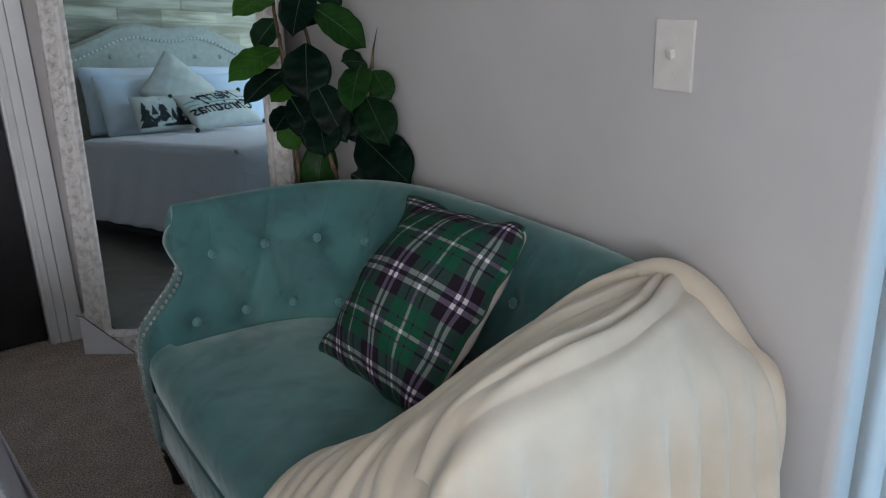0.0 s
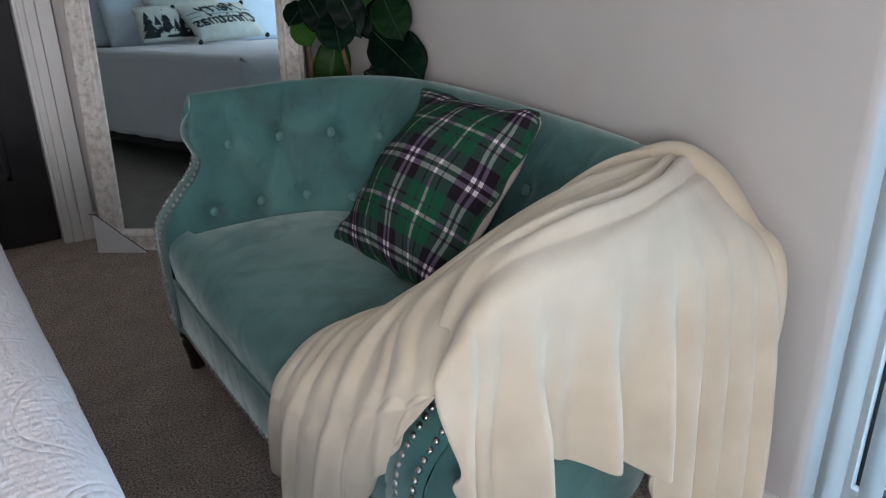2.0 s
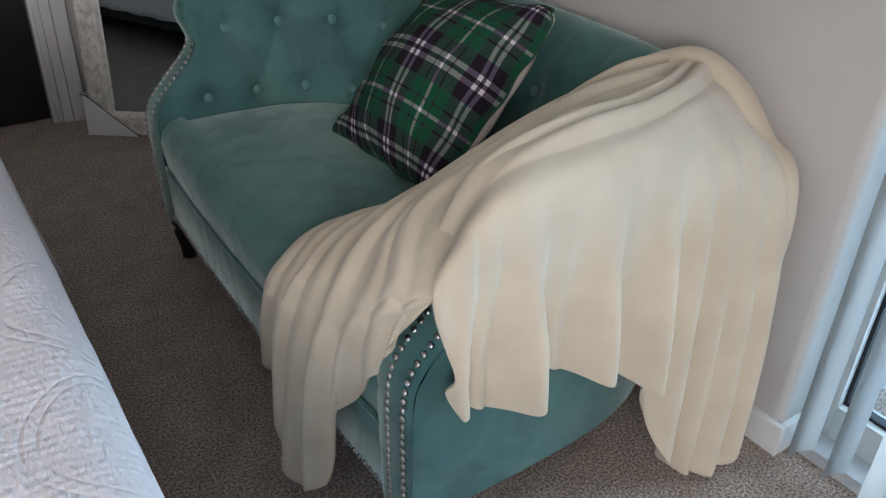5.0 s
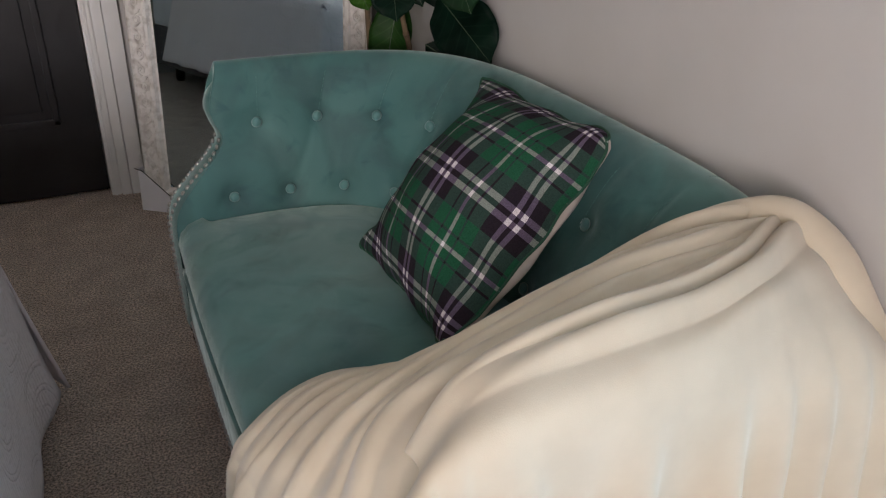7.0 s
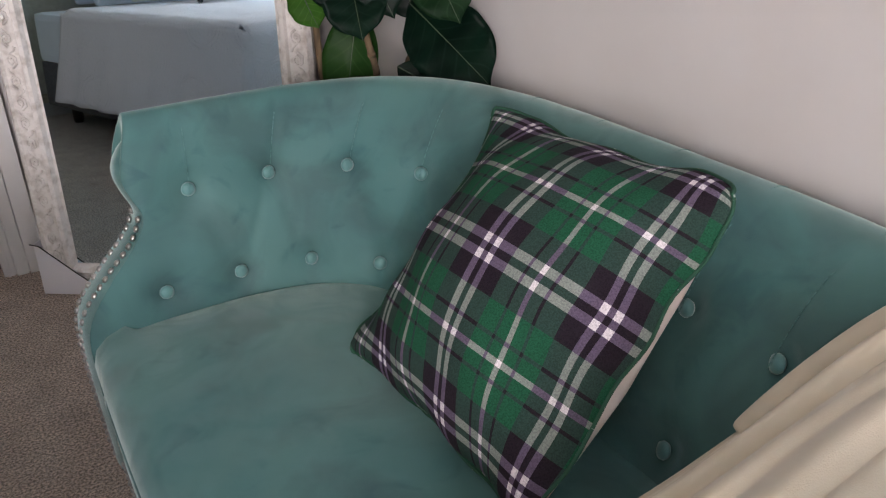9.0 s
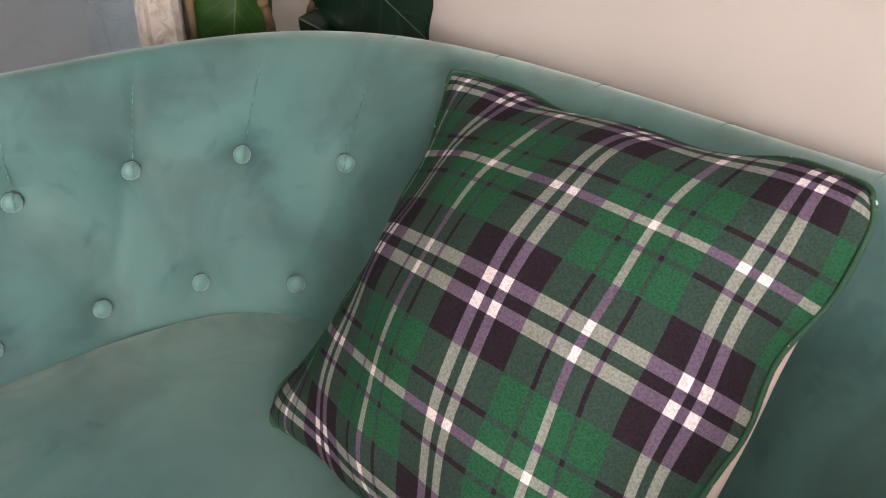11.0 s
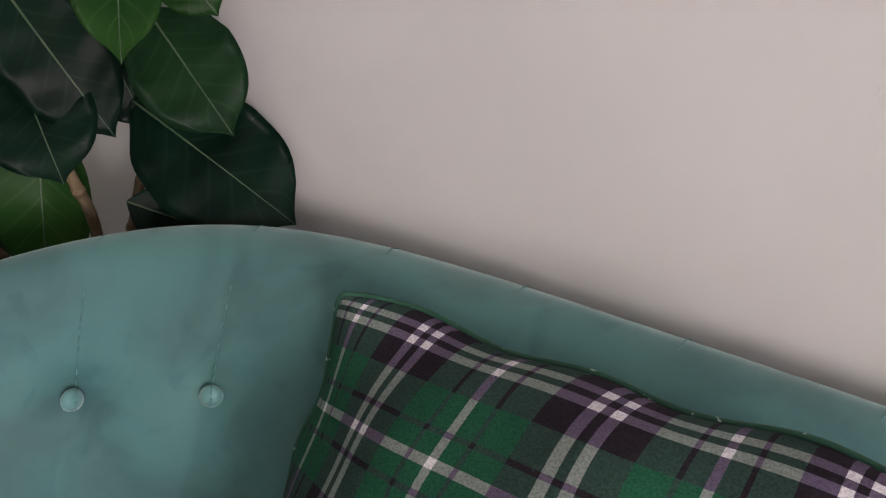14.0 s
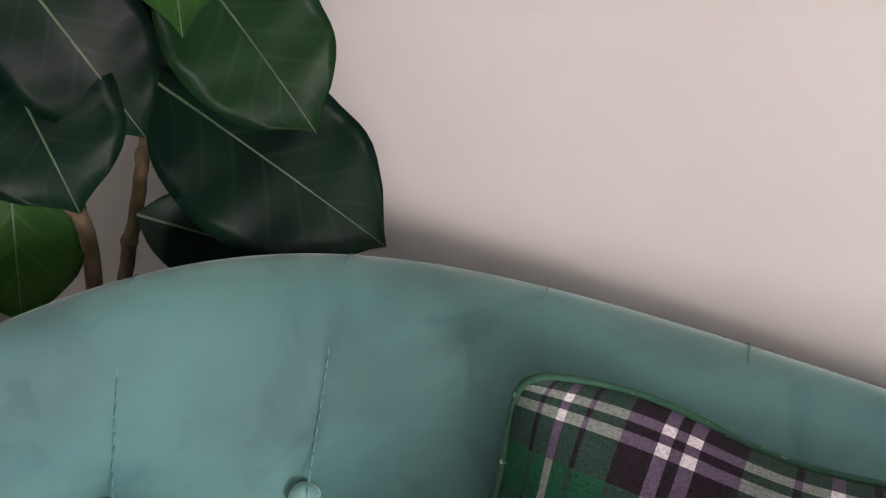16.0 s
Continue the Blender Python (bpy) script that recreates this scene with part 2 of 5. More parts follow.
def smooth_line(keys, x):
    """A smooth curve through (x, value) keys."""
    xs, vs = [k[0] for k in keys], [k[1] for k in keys]
    if x <= xs[0]:
        return vs[0]
    if x >= xs[-1]:
        return vs[-1]
    i = max(k for k in range(len(xs) - 1) if xs[k] <= x)
    def slope(k):
        if k in (0, len(xs) - 1):
            a, c = (0, 1) if k == 0 else (k - 1, k)
            return (vs[c] - vs[a]) / (xs[c] - xs[a])
        return (vs[k + 1] - vs[k - 1]) / (xs[k + 1] - xs[k - 1])
    h = xs[i + 1] - xs[i]
    u = (x - xs[i]) / h
    return ((2 * u ** 3 - 3 * u ** 2 + 1) * vs[i] + (u ** 3 - 2 * u ** 2 + u) * h * slope(i) + (3 * u ** 2 - 2 * u ** 3) * vs[i + 1] + (u ** 3 - u ** 2) * h * slope(i + 1))


# ---------------------------------------------------------------- the room
EAST, NORTH, WEST, SOUTH, TOP = 1.21, 3.12, -2.15, -2.0, 2.44
JAMB = 0.60      # where the east wall ends at the sliding door
BACK = 1.34      # plane of the sliding door, in its recess
floor = tagged(part("floor", boxed(WEST - 0.12, 1.6, SOUTH - 0.12, NORTH + 0.3, -0.1, 0), carpet), "greige cut-pile wall-to-wall carpet", "carpet", kind="structure")
tagged(part("patio", boxed(1.6, 8.0, -6.0, 6.0, -0.14, -0.04), patio_concrete), "pale concrete patio outside the glass door", "patio", kind="structure")
tagged(part("ceiling", boxed(WEST - 0.12, 1.6, SOUTH - 0.12, NORTH + 0.3, TOP, TOP + 0.1), ceiling_paint), "plain white ceiling", "ceiling", kind="structure")


def wall_east():
    """The wall with a rounded corner at the sliding door's recess."""
    bm = bmesh.new()
    r = 0.022
    plan = [(EAST, NORTH), (EAST, JAMB + r)]
    plan += [(EAST + r - r * math.cos(a), JAMB + r - r * math.sin(a)) for a in [math.pi / 2 * k / 8 for k in range(1, 9)]]
    plan += [(BACK + 0.06, JAMB), (BACK + 0.06, NORTH)]
    grid_mesh(bm, [[(x, y, z) for z in (0, TOP)] for x, y in plan], close_u=True)
    return part("wall_east", bm, wall_paint, smooth=False)


tagged(wall_east(), "warm light grey painted wall with rounded corner", "wall", kind="structure")
lintel = tagged(part("wall_east_lintel", boxed(EAST, BACK + 0.06, -1.45, JAMB, 2.08, TOP), wall_paint), "painted wall above the sliding door", "wall", kind="structure")
tagged(part("wall_east_south", boxed(EAST, BACK + 0.06, SOUTH, -1.45, 0, TOP), wall_paint), "warm light grey painted wall", "wall", kind="structure")
DOOR_R, DOOR_L = 0.335, -0.48
# sides of the added window's opening in the south wall
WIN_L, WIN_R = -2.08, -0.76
bm = boxed(DOOR_R + 0.02, BACK + 0.06, NORTH, NORTH + 0.12, 0, TOP)
box(bm, WEST - 0.1, DOOR_L - 0.02, NORTH, NORTH + 0.12, 0, TOP)
box(bm, DOOR_L - 0.02, DOOR_R + 0.02, NORTH, NORTH + 0.12, 2.06, TOP)
tagged(part("wall_north", bm, wall_paint), "warm light grey painted wall round the door", "wall", kind="structure")
# added backing that stops outside light leaking in under the door
tagged(part("door_light_block", boxed(DOOR_L - 0.1, DOOR_R + 0.1, NORTH + 0.121, NORTH + 0.2, 0, 2.2), wall_paint), "unseen backing that blocks light behind the door", "wall", kind="structure")
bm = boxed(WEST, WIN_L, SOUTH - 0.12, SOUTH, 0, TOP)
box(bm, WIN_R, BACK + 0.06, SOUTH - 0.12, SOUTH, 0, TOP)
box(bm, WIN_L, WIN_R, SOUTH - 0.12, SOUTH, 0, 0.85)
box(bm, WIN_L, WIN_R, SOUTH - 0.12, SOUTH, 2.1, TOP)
tagged(part("wall_south", bm, wall_paint), "warm light grey painted wall with an added window", "wall", kind="structure")
west = tagged(part("wall_west", boxed(WEST - 0.12, WEST - 0.014, SOUTH - 0.12, NORTH + 0.12, 0, TOP), wall_paint), "wall clad with pale weathered planks", "wall", kind="structure")


def baseboard(name, x0, x1, y0, y1):
    bm = boxed(x0, x1, y0, y1, 0, 0.075, 0.003)
    return tagged(part(name, bm, white_paint), "white painted baseboard", "baseboard", kind="structure")


baseboard("baseboard", EAST - 0.014, EAST, JAMB - 0.014, NORTH)
baseboard("baseboard", EAST + 0.001, BACK - 0.05, JAMB - 0.014, JAMB)
baseboard("baseboard", DOOR_R + 0.12, EAST, NORTH - 0.014, NORTH)


def door_casing():
    """A moulded casing: stepped strips up each side and over the top."""
    ob = tagged(new("door_casing"), "white moulded door casing", "door casing", kind="structure")
    for name, x0, s in (("casing_side", DOOR_R, 1), ("casing_side", DOOR_L, -1)):
        bm = bmesh.new()
        for a, b, d in ((0.0, 0.010, 0.009), (0.010, 0.018, 0.016), (0.018, 0.030, 0.012), (0.030, 0.034, 0.006), (0.034, 0.066, 0.020), (0.066, 0.069, 0.010), (0.069, 0.118, 0.024)):
            xs = sorted((x0 + s * a, x0 + s * b))
            box(bm, xs[0], xs[1], NORTH - d, NORTH + 0.002, 0, 2.12, 0.002)
        part(name, bm, white_paint, ob)
        xs = sorted((x0, x0 + s * 0.02))
        part("jamb", boxed(xs[0], xs[1], NORTH + 0.002, NORTH + 0.11, 0, 2.06), white_paint, ob)
    bm = bmesh.new()
    for a, b, d in ((0.0, 0.030, 0.012), (0.030, 0.066, 0.020), (0.066, 0.085, 0.024)):
        box(bm, DOOR_L, DOOR_R, NORTH - d, NORTH + 0.002, 2.035 + a, 2.035 + b, 0.002)
    part("casing_head", bm, white_paint, ob)


door_casing()


def room_door():
    ob = tagged(new("door_1"), "closed black painted panel door", "door", kind="structure")
    y = NORTH + 0.035
    bm = boxed(DOOR_L + 0.004, DOOR_R - 0.003, y, y + 0.04, 0.010, 2.03, 0.003)
    part("door_leaf", bm, door_paint, ob)
    w = (DOOR_R - DOOR_L)
    for z0, z1 in ((0.27, 0.92), (1.06, 1.90)):
        for x0, x1 in ((DOOR_L + 0.12, DOOR_L + w / 2 - 0.05), (DOOR_L + w / 2 + 0.05, DOOR_R - 0.12)):
            bm = bmesh.new()
            t = 0.022
            for a in ((x0, x1, z0, z0 + t), (x0, x1, z1 - t, z1), (x0, x0 + t, z0, z1), (x1 - t, x1, z0, z1)):
                box(bm, a[0], a[1], y - 0.010, y + 0.002, a[2], a[3], 0.004)
            part("panel_moulding", bm, door_paint, ob)
            part("panel", boxed(x0 + 0.05, x1 - 0.05, y - 0.006, y + 0.002, z0 + 0.05, z1 - 0.05, 0.005), door_paint, ob)
    plate = part("latch_plate", boxed(DOOR_R - 0.10, DOOR_R - 0.035, y - 0.008, y + 0.001, 0.86, 1.0, 0.004), black_metal, ob)
    bm = bmesh.new()
    tube(bm, [(DOOR_R - 0.068, y - 0.008, 0.93), (DOOR_R - 0.068, y - 0.05, 0.93)], 0.011)
    tube(bm, [(DOOR_R - 0.068, y - 0.05, 0.93), (DOOR_R - 0.19, y - 0.05, 0.93)], 0.009)
    part("door_handle", bm, black_metal, ob)


room_door()


def switch():
    ob = thing("light_switch", "ivory toggle light switch on a large wall plate", "light switch", (EAST, 0.997, 1.13))
    part("switch_plate", boxed(-0.006, 0.0, -0.044, 0.044, -0.064, 0.064, 0.003), plate_plastic, ob)
    part("toggle", boxed(-0.017, -0.005, -0.005, 0.005, -0.002, 0.016, 0.002, m=pose(0, 0, 0, 0, -14, 0)), plate_plastic, ob)
    for z in (-0.03, 0.03):
        part("screw", lathe(bmesh.new(), [(0.0, -0.001), (0.0034, -0.001), (0.0030, 0.0008), (0, 0.0012)], steps=10), plate_plastic, ob).matrix_basis = pose(-0.006, 0, z, 0, -90, 0)


switch()

# faint scuffs on the paint above the loveseat
for y, z, r in ((1.287, 0.963, 0.0045), (1.276, 0.944, 0.0022)):
    bm = bmesh.new()
    rim = [bm.verts.new((r * (1.5 if k % 2 else 0.7) * math.cos(k * 0.57), 0.6 * r * (1 + 0.5 * math.sin(k * 2.1)) * math.sin(k * 0.57), 0.0)) for k in range(11)]
    tip = bm.verts.new((0, 0, 0.0001))
    for k in range(11):
        bm.faces.new((rim[k], rim[(k + 1) % 11], tip))
    mark = tagged(part("scuff_mark", bm, scuff_paint), "faint grey scuff on the painted wall", "scuff", group="scuffs on the wall", kind="structure")
    mark.matrix_basis = pose(EAST - 0.0005, y, z, 0, -90, 0)


def sliding_door():
    ob = tagged(new("window_1"), "white framed sliding glass door with blinds", "sliding door", kind="structure")
    y0, y1 = -1.45, JAMB - 0.002
    part("track", boxed(BACK - 0.09, BACK + 0.05, y0, y1, 0.0, 0.03, 0.003), track_metal, ob)
    for a, b in ((y1 - 0.05, y1), (y0, y0 + 0.05), (-0.45, -0.40)):
        part("stile", boxed(BACK - 0.03, BACK + 0.03, a, b, 0.03, 2.08, 0.003), white_paint, ob)
        part("gasket", boxed(BACK - 0.012, BACK + 0.012, a - 0.008, a, 0.12, 2.0), gasket, ob)
    part("bottom_rail", boxed(BACK - 0.03, BACK + 0.03, y0 + 0.05, y1 - 0.05, 0.03, 0.11, 0.003), white_paint, ob)
    part("gasket", boxed(BACK - 0.012, BACK + 0.012, y0 + 0.05, y1 - 0.05, 0.11, 0.118), gasket, ob)
    part("top_rail", boxed(BACK - 0.03, BACK + 0.03, y0 + 0.05, y1 - 0.05, 2.0, 2.08, 0.003), white_paint, ob)
    g = part("pane", boxed(BACK - 0.003, BACK + 0.003, y0 + 0.05, y1 - 0.05, 0.1, 2.0), pane_glass, ob)
    g.visible_shadow = False


sliding_door()


SLAT_TURN = -10


def blinds():
    ob = thing("vertical_blind", "white vinyl vertical blind hanging before glass door", "blind")
    part("head_rail", boxed(EAST - 0.008, EAST + 0.032, -1.448, JAMB - 0.004, 2.036, 2.078, 0.004), white_paint, ob)
    bm = bmesh.new()
    w = 0.080
    arc = [(w * (k / 6 - 0.5), 0.011 * (1 - (k / 3 - 1) ** 2)) for k in range(7)]
    grid_mesh(bm, [[(dx, dy, z) for z in (0.028, 2.036)] for dx, dy in arc])
    bmesh.ops.solidify(bm, geom=bm.faces[:], thickness=0.0012)
    me = part("slat", bm, blind_vinyl, ob, smooth=True)
    me.matrix_basis = pose(EAST + 0.004, 0.545, 0, 0, 0, SLAT_TURN)
    for k in range(1, 25):
        shared("slat", me.data, pose(EAST + 0.004, 0.545 - 0.0745 * k, 0, 0, 0, SLAT_TURN + 3 * math.sin(k * 2.3)), ob)


blinds()

# ---------------------------------------------------------------- the loveseat
YC, XC = 1.378, 0.55
INNER = [(0.36, 0.385, 0.545), (0.43, 0.395, 0.552), (0.52, 0.430, 0.570), (0.61, 0.465, 0.587), (0.68, 0.505, 0.600), (0.728, 0.548, 0.618)]
OUTER = [(0.747, 0.590, 0.636), (0.738, 0.618, 0.650), (0.71, 0.632, 0.660), (0.62, 0.622, 0.652), (0.50, 0.610, 0.642), (0.30, 0.610, 0.640), (0.13, 0.600, 0.634)]
PROFILE = INNER + OUTER
FRONT = [(0.13, 0.415), (0.38, 0.410), (0.44, 0.422), (0.50, 0.472), (0.55, 0.520), (0.60, 0.540), (0.65, 0.528), (0.70, 0.522), (0.748, 0.545)]
POWER = 3.75


def ring(ax, ay, q):
    """A place along the horseshoe: q from 0 at the far wing to 1 at the near wing."""
    a = math.pi * (0.5 - q)
    c, s = math.cos(a), math.sin(a)
    return XC + ax * abs(c) ** (2 / POWER), YC + ay * math.copysign(abs(s) ** (2 / POWER), s)


def shell_place(t, q):
    """On the shell: t from 0 at the seat over the top to 1 at the outer foot; q < 0 and > 1 run forward along the wings."""
    n = len(PROFILE) - 1
    keys = [k / n for k in range(n + 1)]
    z, ax, ay = (smooth_line(list(zip(keys, [p[c] for p in PROFILE])), t) for c in range(3))
    if 0 <= q <= 1:
        x, y = ring(ax, ay, q)
        back = max(0.0, min(1.0, (q - 0.66) / 0.30))
        z -= 0.030 * back * back * (3 - 2 * back) * max(0.0, min(1.0, (z - 0.55) / 0.15))
    else:
        e = -q if q < 0 else q - 1
        x = XC - (XC - smooth_line(FRONT, z)) * e
        y = YC + math.copysign(ay, 0.5 - q)
        z -= (0.026 * e * e + 0.018 * e ** 6 if q < 0 else 0.030 + 0.020 * e * e) * max(0.0, min(1.0, (z - 0.55) / 0.15))
    return Vector((x, y, z))


def inner_at(q, z):
    keys_x, keys_y = [(p[0], p[1]) for p in INNER], [(p[0], p[2]) for p in INNER]
    return Vector((*ring(smooth_line(keys_x, z), smooth_line(keys_y, z), q), z))


# buttons in two rows, spaced evenly round the horseshoe
def even_stations(z, count, first):
    fine = [inner_at(k / 400, z) for k in range(401)]
    length = [0.0]
    for a, b in zip(fine, fine[1:]):
        length.append(length[-1] + (b - a).length)
    out = []
    for k in range(count):
        want = first + (length[-1] - 2 * first) * k / (count - 1)
        i = min(range(401), key=lambda j: abs(length[j] - want))
        out.append(fine[i])
    return out


UPPER = even_stations(0.612, 13, 0.073)
LOWER = even_stations(0.450, 14, 0.004)


def loveseat():
    ob = thing("loveseat", "teal velvet button-tufted loveseat with curved back", "loveseat", (0.0, 0.0, 0.0001))
    bm = bmesh.new()
    creases = []
    for i, b in enumerate(UPPER):
        creases.append((b, inner_at_near(b, 0.735)))
        for l in (LOWER[i], LOWER[i + 1]):
            creases.append((b, l))
    qs = [-1 + k / 8 for k in range(8)] + [k / 300 for k in range(301)] + [1 + k / 8 for k in range(1, 9)]
    ts = [k / 60 for k in range(61)]
    P = []
    for q in qs:
        row = []
        for t in ts:
            p = shell_place(t, q)
            if t < 0.5:
                dent = 0.0
                for b in UPPER + LOWER:
                    d2 = (p - b).length_squared
                    if d2 < 0.012:
                        dent = max(dent, 0.020 * math.exp(-d2 / 0.0009))
                for a, c in creases:
                    ac = c - a
                    u = max(0.0, min(1.0, (p - a).dot(ac) / ac.length_squared))
                    d = (p - a - ac * u).length
                    if d < 0.03:
                        dent = max(dent, 0.0055 * (1 - 0.5 * u) * math.exp(-(d / 0.008) ** 2))
                out = Vector((p.x - 0.62, p.y - YC, 0)).normalized() if 0 <= q <= 1 else Vector((0, math.copysign(1, 0.5 - q), 0))
                p = p + out * (dent - 0.004)
            row.append(p)
        P.append(row)
    V = grid_mesh(bm, P)
    part("backrest", bm, velvet, ob, smooth=True)
    # the wings' front faces follow the swept outline
    levels = [0.13 + (0.748 - 0.13) * k / 40 for k in range(41)]
    for side in (1, -1):
        bm = bmesh.new()
        P = []
        for z in levels:
            y0 = smooth_line([(p[0], p[2]) for p in INNER], z) - 0.006
            y1 = smooth_line([(p[0], p[2]) for p in reversed(OUTER)], z) - 0.001
            x, drop = smooth_line(FRONT, z), (0.044 if side > 0 else 0.050) * max(0.0, min(1.0, (z - 0.55) / 0.15))
            row = [(x - 0.007 * math.sin(math.pi * k / 6) ** 0.6, YC + side * (y0 + (y1 - y0) * k / 6), z - drop) for k in range(7)]
            if side < 0:
                # the padding swells inwards under the throw
                swell = 0.034 * max(0.0, 1 - abs(z - 0.50) / 0.24) ** 0.5
                row = [(x + 0.030 * (1 - c) ** 2, YC - y0 + swell * math.sin(math.pi / 2 * (1 - c)), z - drop) for c in (0.0, 0.3, 0.6, 0.85)] + row
            P.append(row)
        grid_mesh(bm, P)
        part("wing_front", bm, velvet, ob, smooth=True)
    # stitched seams from the buttons over the top
    for b in UPPER:
        q = min((k / 400 for k in range(401)), key=lambda k: (inner_at(k, b.z) - b).length_squared)
        line = [shell_place(t, q) for t in [0.245 + 0.012 * k for k in range(32)]]
        line = [p + Vector((0.62 - p.x, YC - p.y, 0)).normalized() * (0.0028 if k < 12 else -0.001) + Vector((0, 0, 0.0002)) for k, p in enumerate(line)]
        sb = bmesh.new()
        for k in range(0, 31):
            tube(sb, [line[k], line[k].lerp(line[k + 1], 0.72)], 0.0007, 4)
        part("seam", sb, seam_thread, ob, smooth=True)
    # seat: rounded front, gently domed top, following the horseshoe behind
    bm = bmesh.new()
    P = []
    ny = 48
    for k in range(ny + 1):
        s = -1 + 2 * k / ny
        y = YC + s * 0.552
        back = XC + 0.40 * max(0.0, 1 - abs(s * 0.99) ** POWER) ** (1 / POWER)
        front = 0.410 - 0.018 * (1 - s * s)
        edge = 1 - abs(s) ** 6
        col = [(front + 0.012, y, 0.285), (front + 0.004, y, 0.33), (front, y, 0.365), (front + 0.008, y, 0.390), (front + 0.028, y, 0.408), (front + 0.06, y, 0.418)]
        for j in range(1, 15):
            u = j / 14
            x = front + 0.06 + (max(back, front + 0.09) - front - 0.06) * u
            col.append((x, y, 0.418 + 0.016 * math.sin(math.pi * min(1, u * 1.05)) * edge - 0.014 * (abs(s) ** 8) - 0.010 * u ** 6))
        P.append(col)
    grid_mesh(bm, P)
    part("seat", bm, velvet, ob, smooth=True)
    # front rail under the seat
    bm = bmesh.new()
    grid_mesh(bm, [[(0.416 - 0.013 * (1 - s * s) + d, YC + s * 0.56, z) for d, z in ((0.03, 0.292), (0.004, 0.290), (0.0, 0.275), (0.0, 0.14), (0.02, 0.13), (0.5, 0.13))] for s in [-1 + k / 12 for k in range(25)]])
    part("front_rail", bm, velvet, ob, smooth=True)
    # piping along the seat's lower seam
    bm = bmesh.new()
    tube(bm, [(0.414 - 0.014 * (1 - s * s), YC + s * 0.555, 0.288) for s in [-1 + k / 15 for k in range(31)]], 0.0045, 6)
    part("piping", bm, velvet, ob, smooth=True)
    # covered buttons
    bm = lathe(bmesh.new(), [(0.0105, -0.004), (0.0125, 0.0), (0.0115, 0.004), (0.007, 0.007), (0.0, 0.008)], steps=14)
    first = None
    for b in UPPER + LOWER:
        inward = Vector((0.62 - b.x, (YC - b.y) * 0.8, 0.12)).normalized()
        if abs(b.y - YC) > 0.5:
            inward = Vector((0.05, math.copysign(1, YC - b.y), 0.12)).normalized()
        m = Matrix.Translation(b - inward * 0.006) @ inward.to_track_quat("Z", "Y").to_matrix().to_4x4()
        if first is None:
            first = part("button", bm, button_velvet, ob, smooth=True)
            first.matrix_basis = m
        else:
            shared("button", first.data, m, ob)
    # turned legs
    bm = lathe(bmesh.new(), [(0.014, 0.0), (0.020, 0.004), (0.019, 0.02), (0.024, 0.05), (0.032, 0.085), (0.025, 0.098), (0.035, 0.110), (0.035, 0.135)], steps=16)
    leg = part("leg", bm, black_wood, ob, smooth=True)
    leg.matrix_basis = pose(0.447, YC + 0.575, 0)
    for x, y in ((0.447, YC - 0.575), (1.02, YC + 0.45), (1.02, YC - 0.45)):
        shared("leg", leg.data, pose(x, y, 0), ob)
    # nail heads up the wing fronts and along the rail
    bm = lathe(bmesh.new(), [(0.0064, -0.002), (0.0060, 0.0015), (0.0035, 0.0036), (0.0, 0.0042)], steps=8)
    nail = part("nail_head", bm, pewter, ob, smooth=True)
    places = []
    for side in (1, -1):
        for inset in (0.016, 0.060):
            z = 0.15
            while z < 0.60:
                x = smooth_line(FRONT, z)
                slope = (smooth_line(FRONT, z + 0.01) - x) / 0.01
                ay = 0.638 - inset
                places.append((Vector((x - 0.0065, YC + side * ay, z)), Vector((-1, 0, slope)).normalized()))
                z += 0.0165 / math.sqrt(1 + slope * slope)
    for k in range(60):
        y = YC - 0.54 + k * 1.08 / 59
        s = (y - YC) / 0.56
        places.append((Vector((0.415 - 0.013 * (1 - s * s), y, 0.148)), Vector((-1, 0, 0))))
    for k, (p, d) in enumerate(places):
        m = Matrix.Translation(p) @ d.to_track_quat("Z", "Y").to_matrix().to_4x4()
        if k == 0:
            nail.matrix_basis = m
        else:
            shared("nail_head", nail.data, m, ob)
    return ob


def inner_at_near(b, z):
    """The place at height z on the inner face, level with b round the horseshoe."""
    best = min((k / 200 for k in range(201)), key=lambda q: (inner_at(q, b.z) - b).length_squared)
    return inner_at(best, z)


loveseat()

